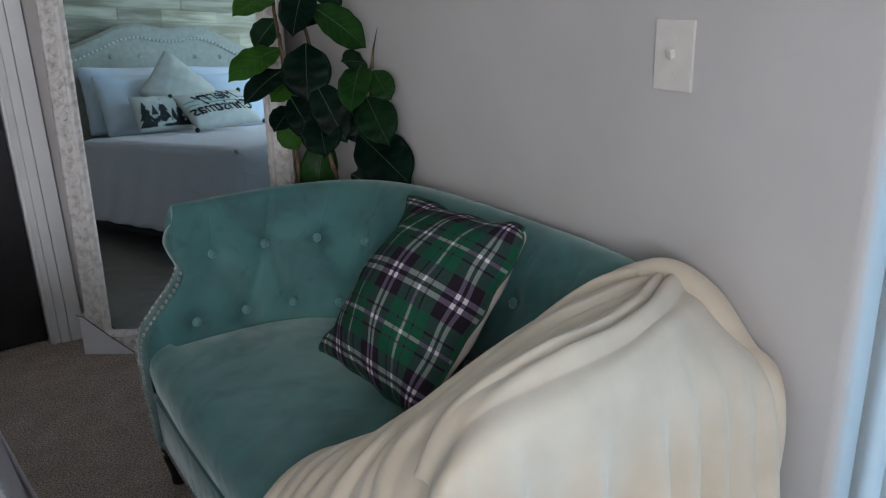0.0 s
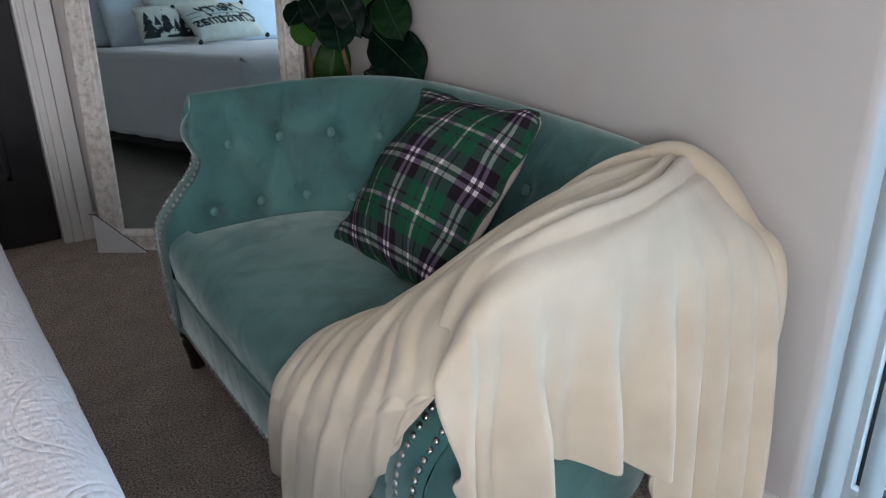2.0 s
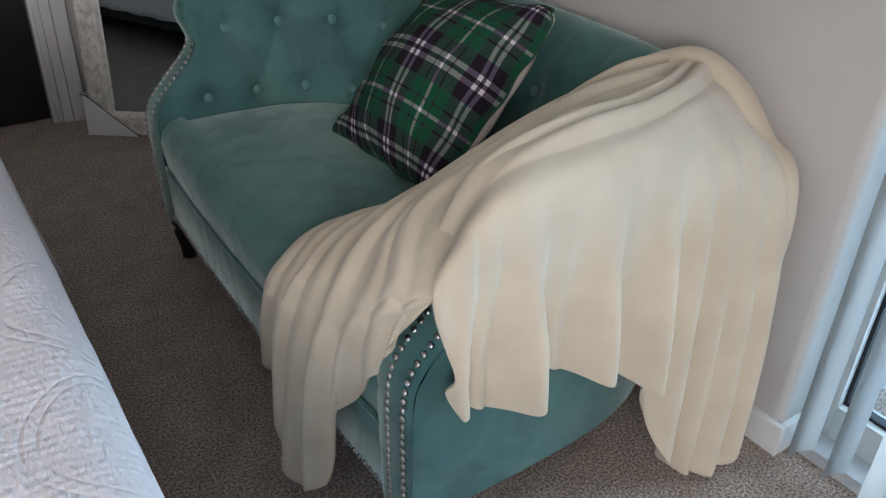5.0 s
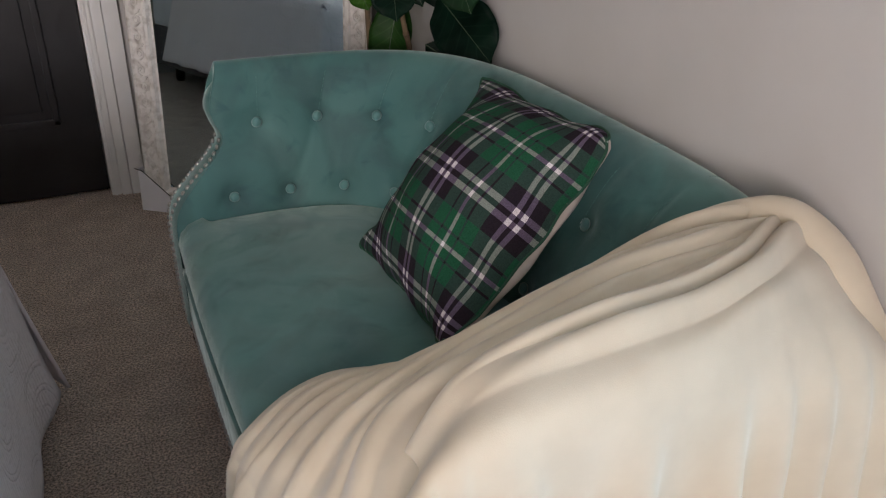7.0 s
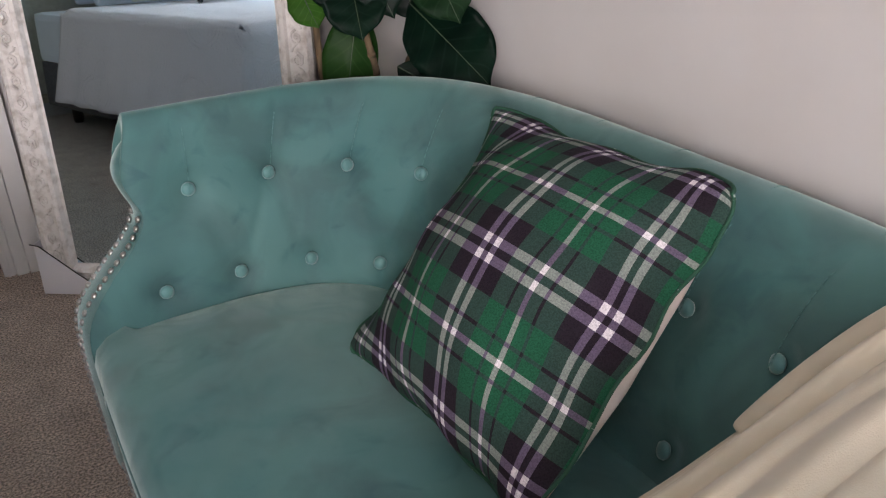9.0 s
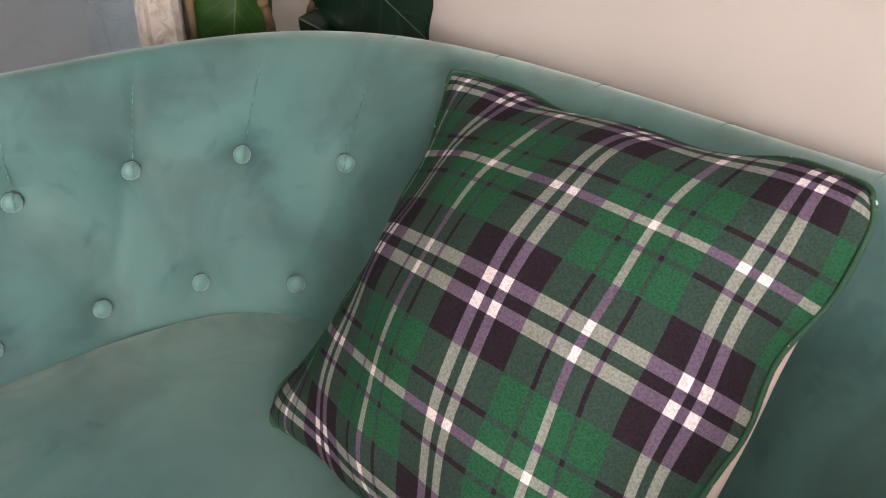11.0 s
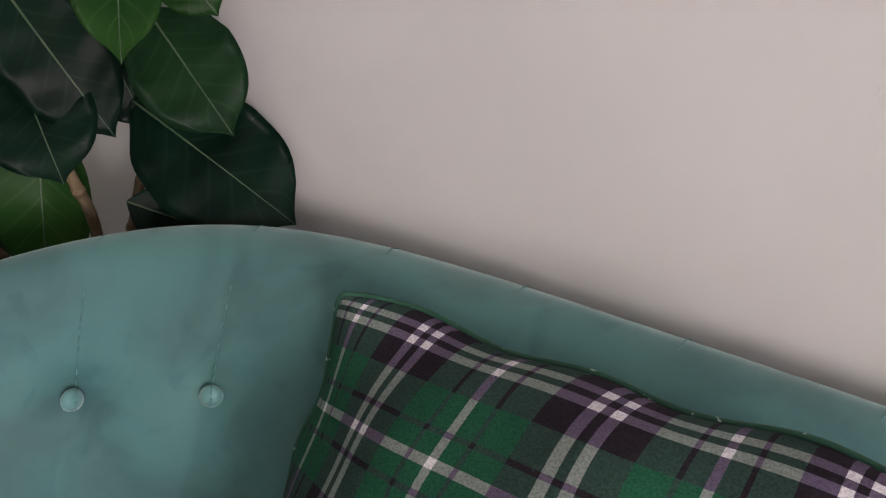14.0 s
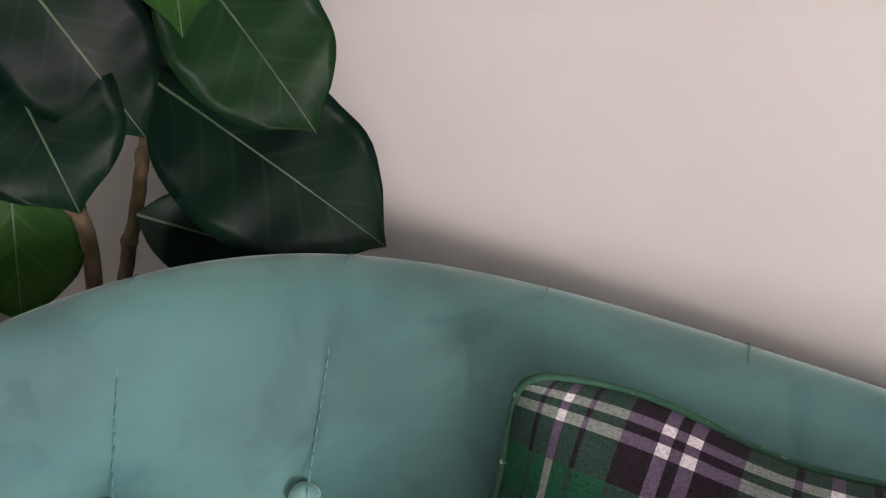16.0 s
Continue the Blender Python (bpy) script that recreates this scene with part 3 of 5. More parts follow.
# ---------------------------------------------------------------- the plaid pillow
def tartan_material():
    m, nt, b = nodes_of("tartan_cloth", 0.95)
    b.inputs["Specular IOR Level"].default_value = 0.12
    N, L = nt.nodes, nt.links
    uv = N.new("ShaderNodeUVMap")
    sep = N.new("ShaderNodeSeparateXYZ")
    L.new(uv.outputs["UV"], sep.inputs["Vector"])
    # each way of the print runs through black, green and white bands; red, green and blue mark which
    black, green, white = (1, 0, 0, 1), (0, 1, 0, 1), (0, 0, 1, 1)
    sett = [(0.0, black), (0.044, white), (0.155, black), (0.45, green), (0.752, black), (0.80, green), (0.958, white)]

    def calc(op, a, c):
        node = N.new("ShaderNodeMath")
        node.operation = op
        for k, v in enumerate((a, c)):
            if isinstance(v, (int, float)):
                node.inputs[k].default_value = v
            else:
                L.new(v, node.inputs[k])
        return node.outputs[0]

    ways = []
    for axis in ("X", "Y"):
        r = N.new("ShaderNodeValToRGB")
        r.color_ramp.interpolation = "CONSTANT"
        el = r.color_ramp.elements
        el[0].position, el[0].color = sett[0]
        el[1].position, el[1].color = sett[-1]
        for p, c in sett[1:-1]:
            e = el.new(p)
            e.color = c
        L.new(calc("PINGPONG", sep.outputs[axis], 1.0), r.inputs["Fac"])
        split = N.new("ShaderNodeSeparateColor")
        L.new(r.outputs["Color"], split.inputs["Color"])
        ways.append(split.outputs)
    KX, GX, WX = ways[0]["Red"], ways[0]["Green"], ways[0]["Blue"]
    KY, GY, WY = ways[1]["Red"], ways[1]["Green"], ways[1]["Blue"]
    # the ink where two bands cross; green on black is the ground
    inks = [
        (calc("MULTIPLY", KX, KY), (0.018, 0.013, 0.019)),
        (calc("MULTIPLY", GX, GY), (0.012, 0.078, 0.040)),
        (calc("ADD", calc("MULTIPLY", KX, WY), calc("MULTIPLY", WX, KY)), (0.105, 0.080, 0.125)),
        (calc("ADD", calc("MULTIPLY", GX, WY), calc("MULTIPLY", WX, GY)), (0.195, 0.220, 0.200)),
        (calc("MULTIPLY", WX, WY), (0.62, 0.58, 0.60)),
    ]
    ground = None
    for mask, colour in inks:
        mix = N.new("ShaderNodeMix")
        mix.data_type = "RGBA"
        mix.inputs["A"].default_value, mix.inputs["B"].default_value = (0.025, 0.051, 0.042, 1), (*colour, 1)
        L.new(mask, mix.inputs["Factor"])
        if ground:
            L.new(ground, mix.inputs["A"])
        ground = mix.outputs["Result"]
    co = N.new("ShaderNodeTexCoord")
    n = N.new("ShaderNodeTexNoise")
    n.inputs["Scale"].default_value, n.inputs["Detail"].default_value = 520, 4
    L.new(co.outputs["Object"], n.inputs["Vector"])
    # the weave's threads vary in tone
    thread, cloth = N.new("ShaderNodeValToRGB"), N.new("ShaderNodeMix")
    thread.color_ramp.elements[0].position, thread.color_ramp.elements[1].position = 0.36, 0.62
    thread.color_ramp.elements[0].color, thread.color_ramp.elements[1].color = (0.78, 0.78, 0.78, 1), (1.18, 1.18, 1.18, 1)
    L.new(n.outputs["Fac"], thread.inputs["Fac"])
    cloth.data_type, cloth.blend_type = "RGBA", "MULTIPLY"
    cloth.inputs["Factor"].default_value = 1.0
    L.new(ground, cloth.inputs["A"])
    L.new(thread.outputs["Color"], cloth.inputs["B"])
    L.new(cloth.outputs["Result"], b.inputs["Base Color"])
    bp = N.new("ShaderNodeBump")
    bp.inputs["Strength"].default_value, bp.inputs["Distance"].default_value = 0.35, 0.003
    L.new(n.outputs["Fac"], bp.inputs["Height"])
    L.new(bp.outputs["Normal"], b.inputs["Normal"])
    return m


tartan = tartan_material()
welt_green = surface("welt_green", (0.010, 0.065, 0.036), (0.36, 0.42, 0.38), 160, 0.8, bump=0.3, fine=300, spread=(0.66, 0.72))
pillow_back = surface("pillow_back", (0.50, 0.44, 0.40), (0.58, 0.52, 0.48), 20, 0.85, bump=0.2, fine=300)


def cushion_half(w, h, depth, sign, wrinkle=0.004, n=36, seed=0.0, pinch=0.05, power=0.42, ears=0.0, bow=0.0, sides=None, power_b=0.0):
    """One side of a stuffed cushion, in its own x-y plane."""
    P = []
    for i in range(n + 1):
        row = []
        for j in range(n + 1):
            a, b = -1 + 2 * i / n, -1 + 2 * j / n
            a, b = math.sin(a * math.pi / 2) * 0.6 + a * 0.4, math.sin(b * math.pi / 2) * 0.6 + b * 0.4
            left, right, low, high = sides or (pinch,) * 4
            x = a * w / 2 * (1 - (right if a > 0 else left) * (1 - b * b) * abs(a) ** 3)
            y = b * h / 2 * (1 - (high if b > 0 else low) * (1 - a * a) * abs(b) ** 3)
            full = max(0.0, 1 - a * a) ** power * max(0.0, 1 - b * b) ** (power_b or power)
            round_off = 1 - (0.075 if sides else 0.04) * (a * b) ** 10
            x, y = x * round_off, y * round_off
            if ears:
                x += ears * (0.6 * math.sin(11 * b + 1) * abs(a) ** 8 - 0.5 * a * (a * b) ** 6)
                y += ears * (0.6 * math.sin(10 * a + 2) * abs(b) ** 8 - 0.5 * b * (a * b) ** 6)
            ear = ears * (2.2 * (a * b) ** 6 if a < 0 < b else -0.3 * abs(a * b) ** 6 if a > 0 else 0.0)
            x, y = x + ear * math.copysign(0.6, a), y + ear * math.copysign(1.0, b)
            z = depth * full + max(0.0, ear)
            if sides:
                z += 0.020 * abs(a * b) ** 3 * (1 - max(abs(a), abs(b)) ** 10)
            near = 1 - max(abs(a), abs(b))
            z += wrinkle * math.sin(9 * a + 4 * b + seed) * math.sin(7 * b - 3 * a + seed) * (1 - near) * full ** 0.5 * 2
            # the seam of an overstuffed cushion bows back between its corners
            row.append(Vector((x, y, sign * z - bow * (1 - (a * b) ** 2))))
        P.append(row)
    return P


def edge_of(P):
    n = len(P) - 1
    return [P[i][0] for i in range(n)] + [P[n][j] for j in range(n)] + [P[n - i][n] for i in range(n)] + [P[0][n - j] for j in range(n)]


# how far each side of the pillow draws in: left, right, low, high
PINCHED = (-0.03, 0.17, 0.05, 0.025)


def throw_pillow():
    tl, tr, bl, br = Vector((1.030, 1.650, 0.752)), Vector((1.020, 1.183, 0.795)), Vector((0.750, 1.632, 0.436)), Vector((0.700, 1.150, 0.490))
    mid = (tl + tr + bl + br) / 4
    a = ((tr - tl) + (br - bl)) / 2
    up = ((tl - bl) + (tr - br)) / 2
    w, h = a.length, up.length
    ax = a.normalized()
    nz = ax.cross(up).normalized()
    ay = nz.cross(ax)
    ob = thing("throw_pillow", "green, black and white plaid square throw pillow", "pillow")
    ob.matrix_basis = Matrix((ax, ay, nz)).transposed().to_4x4()
    ob.location = mid
    P = cushion_half(w * 1.055, h * 1.05, 0.136, 1, 0.005, 44, sides=PINCHED, power=0.90, power_b=0.60, ears=0.006, bow=0.039)
    bm = bmesh.new()
    V = grid_mesh(bm, P)
    n = len(P) - 1
    layer = bm.loops.layers.uv.new("UVMap")
    at = {}
    def arcs(line):
        out = [0.0]
        for p, q in zip(line, line[1:]):
            out.append(out[-1] + (q - p).length)
        return out

    arc_a, arc_b = arcs([P[i][n // 2] for i in range(n + 1)]), arcs([P[n // 2][j] for j in range(n + 1)])
    def from_a(x):
        return float(np.interp(x, [P[i][n // 2].x for i in range(n + 1)], arc_a))

    def from_b(y):
        return float(np.interp(y, [P[n // 2][j].y for j in range(n + 1)], arc_b))

    # the print runs along the bulging cloth, a little askew; one double stripe crosses at (0.187, 0.016)
    stripe = [from_a(x) for x in (0.187, 0.122, 0.043)]
    step_b = (from_b(0.206) - from_b(0.016)) / 2

    def across(arc):
        if arc > stripe[1]:
            return (arc - stripe[0]) / (stripe[0] - stripe[1])
        if arc > stripe[2]:
            return (arc - stripe[1]) / (stripe[1] - stripe[2]) - 1
        return (arc - stripe[2]) / (1.14 * (stripe[1] - stripe[2])) - 2

    for i in range(n + 1):
        for j in range(n + 1):
            at[V[i][j]] = (across(arc_a[i] + 0.06 * (P[i][j].y - 0.016)), (from_b(0.016) - arc_b[j]) / step_b)
    for f in bm.faces:
        for l in f.loops:
            l[layer].uv = at[l.vert]
    part("pillow_front", bm, tartan, ob, "green plaid front", smooth=True)
    bm = bmesh.new()
    Q = cushion_half(w * 1.055, h * 1.05, 0.048, -1, 0.004, 44, sides=PINCHED, power=0.55, ears=0.006, bow=0.039)
    # the back sags sideways, so that a strip of it shows past the seam
    for row in Q:
        for p in row:
            if p.x > 0:
                p.x += 0.012 * min(1.0, max(0.0, (-p.z - 0.036) / 0.026))
    grid_mesh(bm, Q)
    part("pillow_back", bm, pillow_back, ob, "plain beige back", smooth=True)
    bm = bmesh.new()
    line = edge_of(P)
    line = [p * 1.006 + Vector((0, 0, 0.0015 * math.sin(k * 0.9))) for k, p in enumerate(line)]
    tube(bm, line + line[:2], 0.0026, 6)
    part("piping", bm, welt_green, ob, "green and white piping", smooth=True)


throw_pillow()


# ---------------------------------------------------------------- the throw blanket
def spline(pts, u):
    """A smooth curve through places, u from 0 to 1."""
    n = len(pts) - 1
    k = min(int(u * n), n - 1)
    f = u * n - k
    p0, p1, p2, p3 = pts[max(k - 1, 0)], pts[k], pts[k + 1], pts[min(k + 2, n)]
    return (p1 * 2 + (p2 - p0) * f + (p0 * 2 - p1 * 5 + p2 * 4 - p3) * f ** 2 + (p1 * 3 - p0 - p2 * 3 + p3) * f ** 3) * 0.5


def ease(x):
    x = max(0.0, min(1.0, x))
    return x * x * (3 - 2 * x)


def ridge(d, width):
    return math.exp(-(d / width) ** 2)


# the hem in front of the seat, from the free edge: a short lobe, a long tail, then a slope up to the arm
SEAT_HEM = [(0.0, 0.362, 1.225, 0.19), (0.05, 0.360, 1.215, 0.168), (0.16, 0.358, 1.160, 0.165), (0.28, 0.355, 1.095, 0.205), (0.34, 0.338, 1.070, 0.10), (0.39, 0.328, 1.058, 0.035), (0.52, 0.335, 0.985, 0.030), (0.60, 0.362, 0.950, 0.10),
            (0.67, 0.380, 0.950, 0.21), (0.76, 0.398, 0.900, 0.31), (0.87, 0.415, 0.838, 0.405), (0.94, 0.425, 0.805, 0.500), (1.0, 0.445, 0.765, 0.572)]


def seat_run(w, s):
    """The blanket's run over the seat: w across from its free edge to the arm, s from the hem in front up to the back's top."""
    hem = Vector([smooth_line([(k[0], k[c]) for k in SEAT_HEM], w) for c in (1, 2, 3)]) + Vector((0.018, -0.015, 0.008))
    front = Vector((0.386 + 0.072 * w * w, 1.152 - 0.395 * w - 0.022 * w * w, 0.425 + 0.175 * w ** 1.6))
    knee = hem.lerp(front, 0.52) + Vector((-0.014, 0, 0.02)) * (1 - ease((w - 0.6) / 0.3))
    under = 0.06 * ease((w - 0.8) / 0.2)
    front.y -= 0.3 * under
    low = Vector((0.53, 1.212 - 0.40 * w - under, 0.445 + 0.232 * w ** 1.3))
    mid = Vector((0.77 + 0.02 * w, 1.140 - 0.34 * w - under, 0.455 + 0.262 * ease(1.40 * w) ** 0.95))
    high = Vector((0.95 + 0.02 * w, 1.060 - 0.24 * w, 0.588 + 0.150 * ease(1.8 * w)))
    top = Vector((1.065 + 0.03 * w, 0.990 - 0.12 * w, 0.712 + 0.024 * math.sin(math.pi * w)))
    end = Vector((1.150, 0.95 - 0.07 * w, 0.722))
    p = spline([hem, knee, front, low, mid, high, top, end], s)
    folds = 0.0
    for c, wd, h in ((0.06, 0.035, 0.012), (0.19, 0.040, 0.022), (0.31, 0.036, 0.020), (0.43, 0.050, 0.030), (0.565, 0.036, 0.020), (0.69, 0.048, 0.026), (0.80, 0.034, 0.018), (0.90, 0.036, 0.020)):
        d = w - c - 0.030 * math.sin(3.2 * s + 9 * c) - 0.010 * math.sin(11 * s + 5 * c)
        folds += 1.3 * h * (0.8 + 0.35 * math.sin(5.0 * s + 23 * c)) * ridge(d, wd * (1.5 if d < 0 else 0.55) * (1 + 0.25 * math.sin(7 * s + 31 * c)))
    folds *= 1 - 0.9 * ease((w - 0.84) / 0.14)
    amp = 0.68 + 0.42 * ease((0.35 - s) / 0.3) - 0.15 * ease((s - 0.75) / 0.2)
    normal = (Vector((-0.8, 0.15, 0.35)) if s < 0.22 else Vector((-0.25, 0.45, 0.85))).lerp(Vector((-0.45, 0.3, 0.84)), ease((s - 0.22) / 0.3)).normalized()
    return p + normal * (folds * amp + 0.002)


def hem_height(x):
    """How low the cover hangs over the arm's outside, along the arm."""
    return smooth_line([(0.43, 0.44), (0.452, 0.398), (0.475, 0.404), (0.52, 0.378), (0.55, 0.378), (0.578, 0.388), (0.602, 0.425), (0.65, 0.395), (0.70, 0.372), (0.735, 0.366), (0.755, 0.368), (0.79, 0.325), (0.84, 0.290), (0.866, 0.280), (0.885, 0.21), (0.91, 0.12), (0.945, 0.05), (1.0, 0.024), (1.09, 0.020), (1.16, 0.09)], x)


FOLDS = ((0.462, 0.014, 0.022), (0.500, 0.012, 0.010), (0.572, 0.026, 0.046), (0.640, 0.018, 0.008), (0.722, 0.032, 0.044), (0.852, 0.030, 0.044), (0.932, 0.024, 0.036), (1.005, 0.024, 0.030), (1.07, 0.026, 0.026), (1.135, 0.024, 0.026))
# where the cover's front edge lies along the arm, from inside over the crest to the hem
FRONT_EDGE = [(0.0, 0.500), (0.2, 0.490), (0.333, 0.485), (0.42, 0.445), (0.5, 0.414), (0.58, 0.424), (0.667, 0.448), (0.83, 0.440), (1.0, 0.456)]


def arm_cover(u, v):
    """The blanket's run over the near arm: u along the arm, v from inside over the crest down to the outer hem."""
    along = [x0 + (1.167 - x0) * u for x0 in (0.500, 0.490, 0.485, 0.414, 0.448, 0.440, 0.456)]
    edge = smooth_line(FRONT_EDGE, v)
    x = along[2]
    crest_y = smooth_line([(0.43, 0.775), (0.80, 0.782), (0.95, 0.815), (1.06, 0.87), (1.17, 0.93)], x)
    crest_z = smooth_line([(0.45, 0.580), (0.485, 0.645), (0.515, 0.694), (0.545, 0.726), (0.60, 0.746), (0.70, 0.754), (0.80, 0.756), (1.0, 0.752), (1.10, 0.740), (1.17, 0.708)], x)
    hem_z = hem_height(along[6])
    inner = Vector((along[0] + 0.01, crest_y + 0.060, crest_z - 0.036 + 0.02 * ease((x - 0.9) / 0.2) - 0.03 * ease((0.16 - u) / 0.16)))
    crest_in = Vector((along[1], crest_y + 0.024, crest_z - 0.006))
    crest = Vector((x, crest_y - 0.02, crest_z - 0.004))
    fall = ease((x - 0.93) / 0.2)
    shoulder = Vector((along[3], crest_y - 0.078 - 0.040 * fall, crest_z - 0.036 - 0.014 * fall))
    upper = Vector((along[4], 0.694 + 0.001 * fall, crest_z - 0.17 + 0.035 * fall))
    lower = Vector((along[5] - 0.01 * fall, 0.694 - 0.045 * fall, (crest_z - 0.17 + hem_z) / 2))
    hem = Vector((along[6] - 0.05 * fall, 0.688 - 0.070 * fall, hem_z))
    p = spline([inner, crest_in, crest, shoulder, upper, lower, hem], v)
    x = edge + (1.167 - edge) * u
    deep = ease((v - 0.50) / 0.4) + 0.35 * ease((v - 0.34) / 0.2) * ease((0.24 - u) / 0.2)
    deep = min(1.0, deep)
    lean = 0.02 * (v - 0.5) * fall
    out = sum(1.25 * h * ridge(x - c + lean, wd * (1.35 if x + lean < c else 0.62)) for c, wd, h in FOLDS) - 0.016
    p.y -= out * deep * (0.75 + 0.5 * v)
    p.x += 0.010 * deep * math.sin(48 * x) * (v - 0.5)
    # long soft folds that run along the crest to the back's top
    def lap(c, soft, sharp):
        d = v - c
        return ridge(d, sharp) if d > 0 else ridge(d, soft)

    late = ease((u - 0.02) / 0.35)
    roll = 0.012 * late * ridge(v - 0.06 - 0.03 * u, 0.035) + 0.019 * late * lap(0.19 + 0.035 * math.sin(2.4 * u), 0.050, 0.014) + 0.022 * late * lap(0.33 + 0.02 * math.sin(3 * u), 0.060, 0.016) + 0.010 * ease((u - 0.3) / 0.4) * lap(0.455 - 0.03 * u, 0.045, 0.022)
    roll *= 1 - 0.6 * ease((u - 0.88) / 0.12)
    p.z += roll
    p.y += 0.3 * roll
    return p


def rolled_edge(u, v):
    """The bunched fold that runs over the back's top corner and down behind the arm: u along, v round."""
    path = [Vector(p) for p in ((0.90, 1.045, 0.590), (0.975, 1.015, 0.655), (1.045, 0.980, 0.708), (1.100, 0.940, 0.735), (1.130, 0.905, 0.738), (1.150, 0.850, 0.706), (1.162, 0.808, 0.656), (1.164, 0.770, 0.622), (1.162, 0.722, 0.600), (1.150, 0.690, 0.520), (1.140, 0.680, 0.42))]
    p, ahead = spline(path, u), spline(path, min(1.0, u + 0.01)) - spline(path, max(0.0, u - 0.01))
    ahead.normalize()
    side = ahead.cross(Vector((-0.4, -0.5, 0.75))).normalized()
    up = side.cross(ahead)
    r = 0.030 * math.sin(math.pi * (0.06 + 0.88 * u)) ** 0.5
    a = 2 * math.pi * v
    twin = 1 + 0.22 * math.cos(2 * a + 1.2 + 2.5 * u) + 0.10 * math.cos(3 * a + 6 * u)
    return p + (side * math.cos(a) * 1.15 + up * math.sin(a) * 0.8) * r * twin


def blanket():
    ob = thing("throw_blanket", "cream fleece throw blanket draped over loveseat arm", "blanket")
    for name, fn, nu, nv in (("seat_drape", seat_run, 84, 110), ("arm_drape", arm_cover, 150, 96), ("rolled_fold", rolled_edge, 60, 28)):
        bm = bmesh.new()
        P = []
        for i in range(nu + 1):
            row = []
            for j in range(nv + 1):
                p = fn(i / nu, j / nv)
                k = noise.noise(p * 9.0) * 0.004 + noise.noise(p * 22.0) * 0.0014
                row.append(p + Vector((-0.4 * k, -0.5 * k, 0.7 * k)))
            P.append(row)
        grid_mesh(bm, P)
        o = part(name, bm, fleece, ob, smooth=True)
        sol = o.modifiers.new("thickness", "SOLIDIFY")
        sol.thickness, sol.offset = 0.011, 0.0
        bv = o.modifiers.new("rounded", "SUBSURF")
        bv.levels = bv.render_levels = 1


blanket()


# ---------------------------------------------------------------- the mirror across the corner
def leaning_mirror():
    ob = thing("floor_mirror", "tall floor mirror in whitewashed carved wooden frame", "mirror")
    W, H, F = 0.800, 1.78, 0.088
    ob.matrix_basis = Matrix.Translation((0.452, 2.962, 0.0)) @ pose(0, 0, 0, 0, 0, MIRROR_TURN) @ pose(0, 0, 0, -MIRROR_LEAN, 0, 0)
    profile = [(0.0, 0.0), (0.0, -0.026), (0.010, -0.036), (0.016, -0.030), (0.058, -0.026), (0.064, -0.034), (0.074, -0.030), (0.080, -0.016), (F, -0.012), (F, 0.0)]
    corners = [(0, 0, 1, 1), (W, 0, -1, 1), (W, H, -1, -1), (0, H, 1, -1)]
    for k, name in enumerate(("frame_bottom", "frame_side", "frame_top", "frame_side")):
        bm = bmesh.new()
        c0, c1 = corners[k], corners[(k + 1) % 4]
        grid_mesh(bm, [[(c[0] + c[2] * d, y, c[1] + c[3] * d) for d, y in profile] for c in (c0, c1)], close_v=True)
        bar = part(name, bm, whitewash, ob)
        # carved scrolls along the broad face
        bm = bmesh.new()
        along = Vector((c1[0] - c0[0], 0, c1[1] - c0[1]))
        length = along.length
        along.normalize()
        across = Vector((c0[2], 0, c0[3]))
        across = across - along * across.dot(along)
        count = int((length - 2 * F) / 0.052)
        start = Vector((c0[0], 0, c0[1])) + along * F + across * 0.037
        for i in range(count):
            mid = start + along * (0.026 + (length - 2 * F - 0.052) * i / max(1, count - 1)) + Vector((0, -0.028, 0))
            s = 1 if i % 2 else -1
            pts = []
            for q in range(11):
                th = q / 10 * 1.65 * 2 * math.pi
                r = 0.019 * (1 - q / 12)
                pts.append(mid + along * r * math.cos(th) + across * s * r * math.sin(th) * 0.85 + Vector((0, -0.002, 0)))
            tube(bm, pts, 0.0036, 5, 0.5)
            leafy = [mid + along * (0.020 + 0.009 * q) - across * s * (0.014 - 0.004 * q * q) for q in range(3)]
            tube(bm, leafy, 0.0045, 5, 0.3)
        part("carving", bm, whitewash, bar, smooth=True)
    part("mirror_pane", boxed(F - 0.004, W - F + 0.004, -0.013, -0.004, F - 0.004, H - F + 0.004), silvering, ob, "silvered glass tinted blue for cool daylight")
    part("backing", boxed(0.006, W - 0.006, -0.002, 0.008, 0.006, H - 0.006), black_wood, ob)
    # folded card guard left on the lower corner
    bm = bmesh.new()
    tri = [(-0.012, 0.0), (0.175, 0.0), (-0.012, 0.150)]
    front = [bm.verts.new((x, -0.040, z)) for x, z in tri]
    back = [bm.verts.new((x, -0.0375, z)) for x, z in tri]
    bm.faces.new(front)
    bm.faces.new(back)
    for i in range(3):
        bm.faces.new((front[i], front[(i + 1) % 3], back[(i + 1) % 3], back[i]))
    box(bm, -0.0145, -0.012, -0.040, 0.012, 0.0, 0.15)
    box(bm, -0.012, 0.175, -0.0375, 0.012, 0.0, 0.002)
    part("corner_guard", bm, card, ob, "white card corner guard left from packing")
    bm = bmesh.new()
    tube(bm, [(-0.025, -0.042, 0.151), (0.0, -0.042, 0.146), (0.09, -0.042, 0.069), (0.176, -0.042, 0.001)], 0.0018, 5)
    part("guard_strap", bm, black_metal, ob, "thin dark strap")


MIRROR_TURN, MIRROR_LEAN = -36.8, 3.6
whitewash = surface("whitewash", (0.50, 0.47, 0.43), (0.74, 0.72, 0.69), 45, 0.6, bump=0.5, fine=120, spread=(0.30, 0.55))
leaning_mirror()


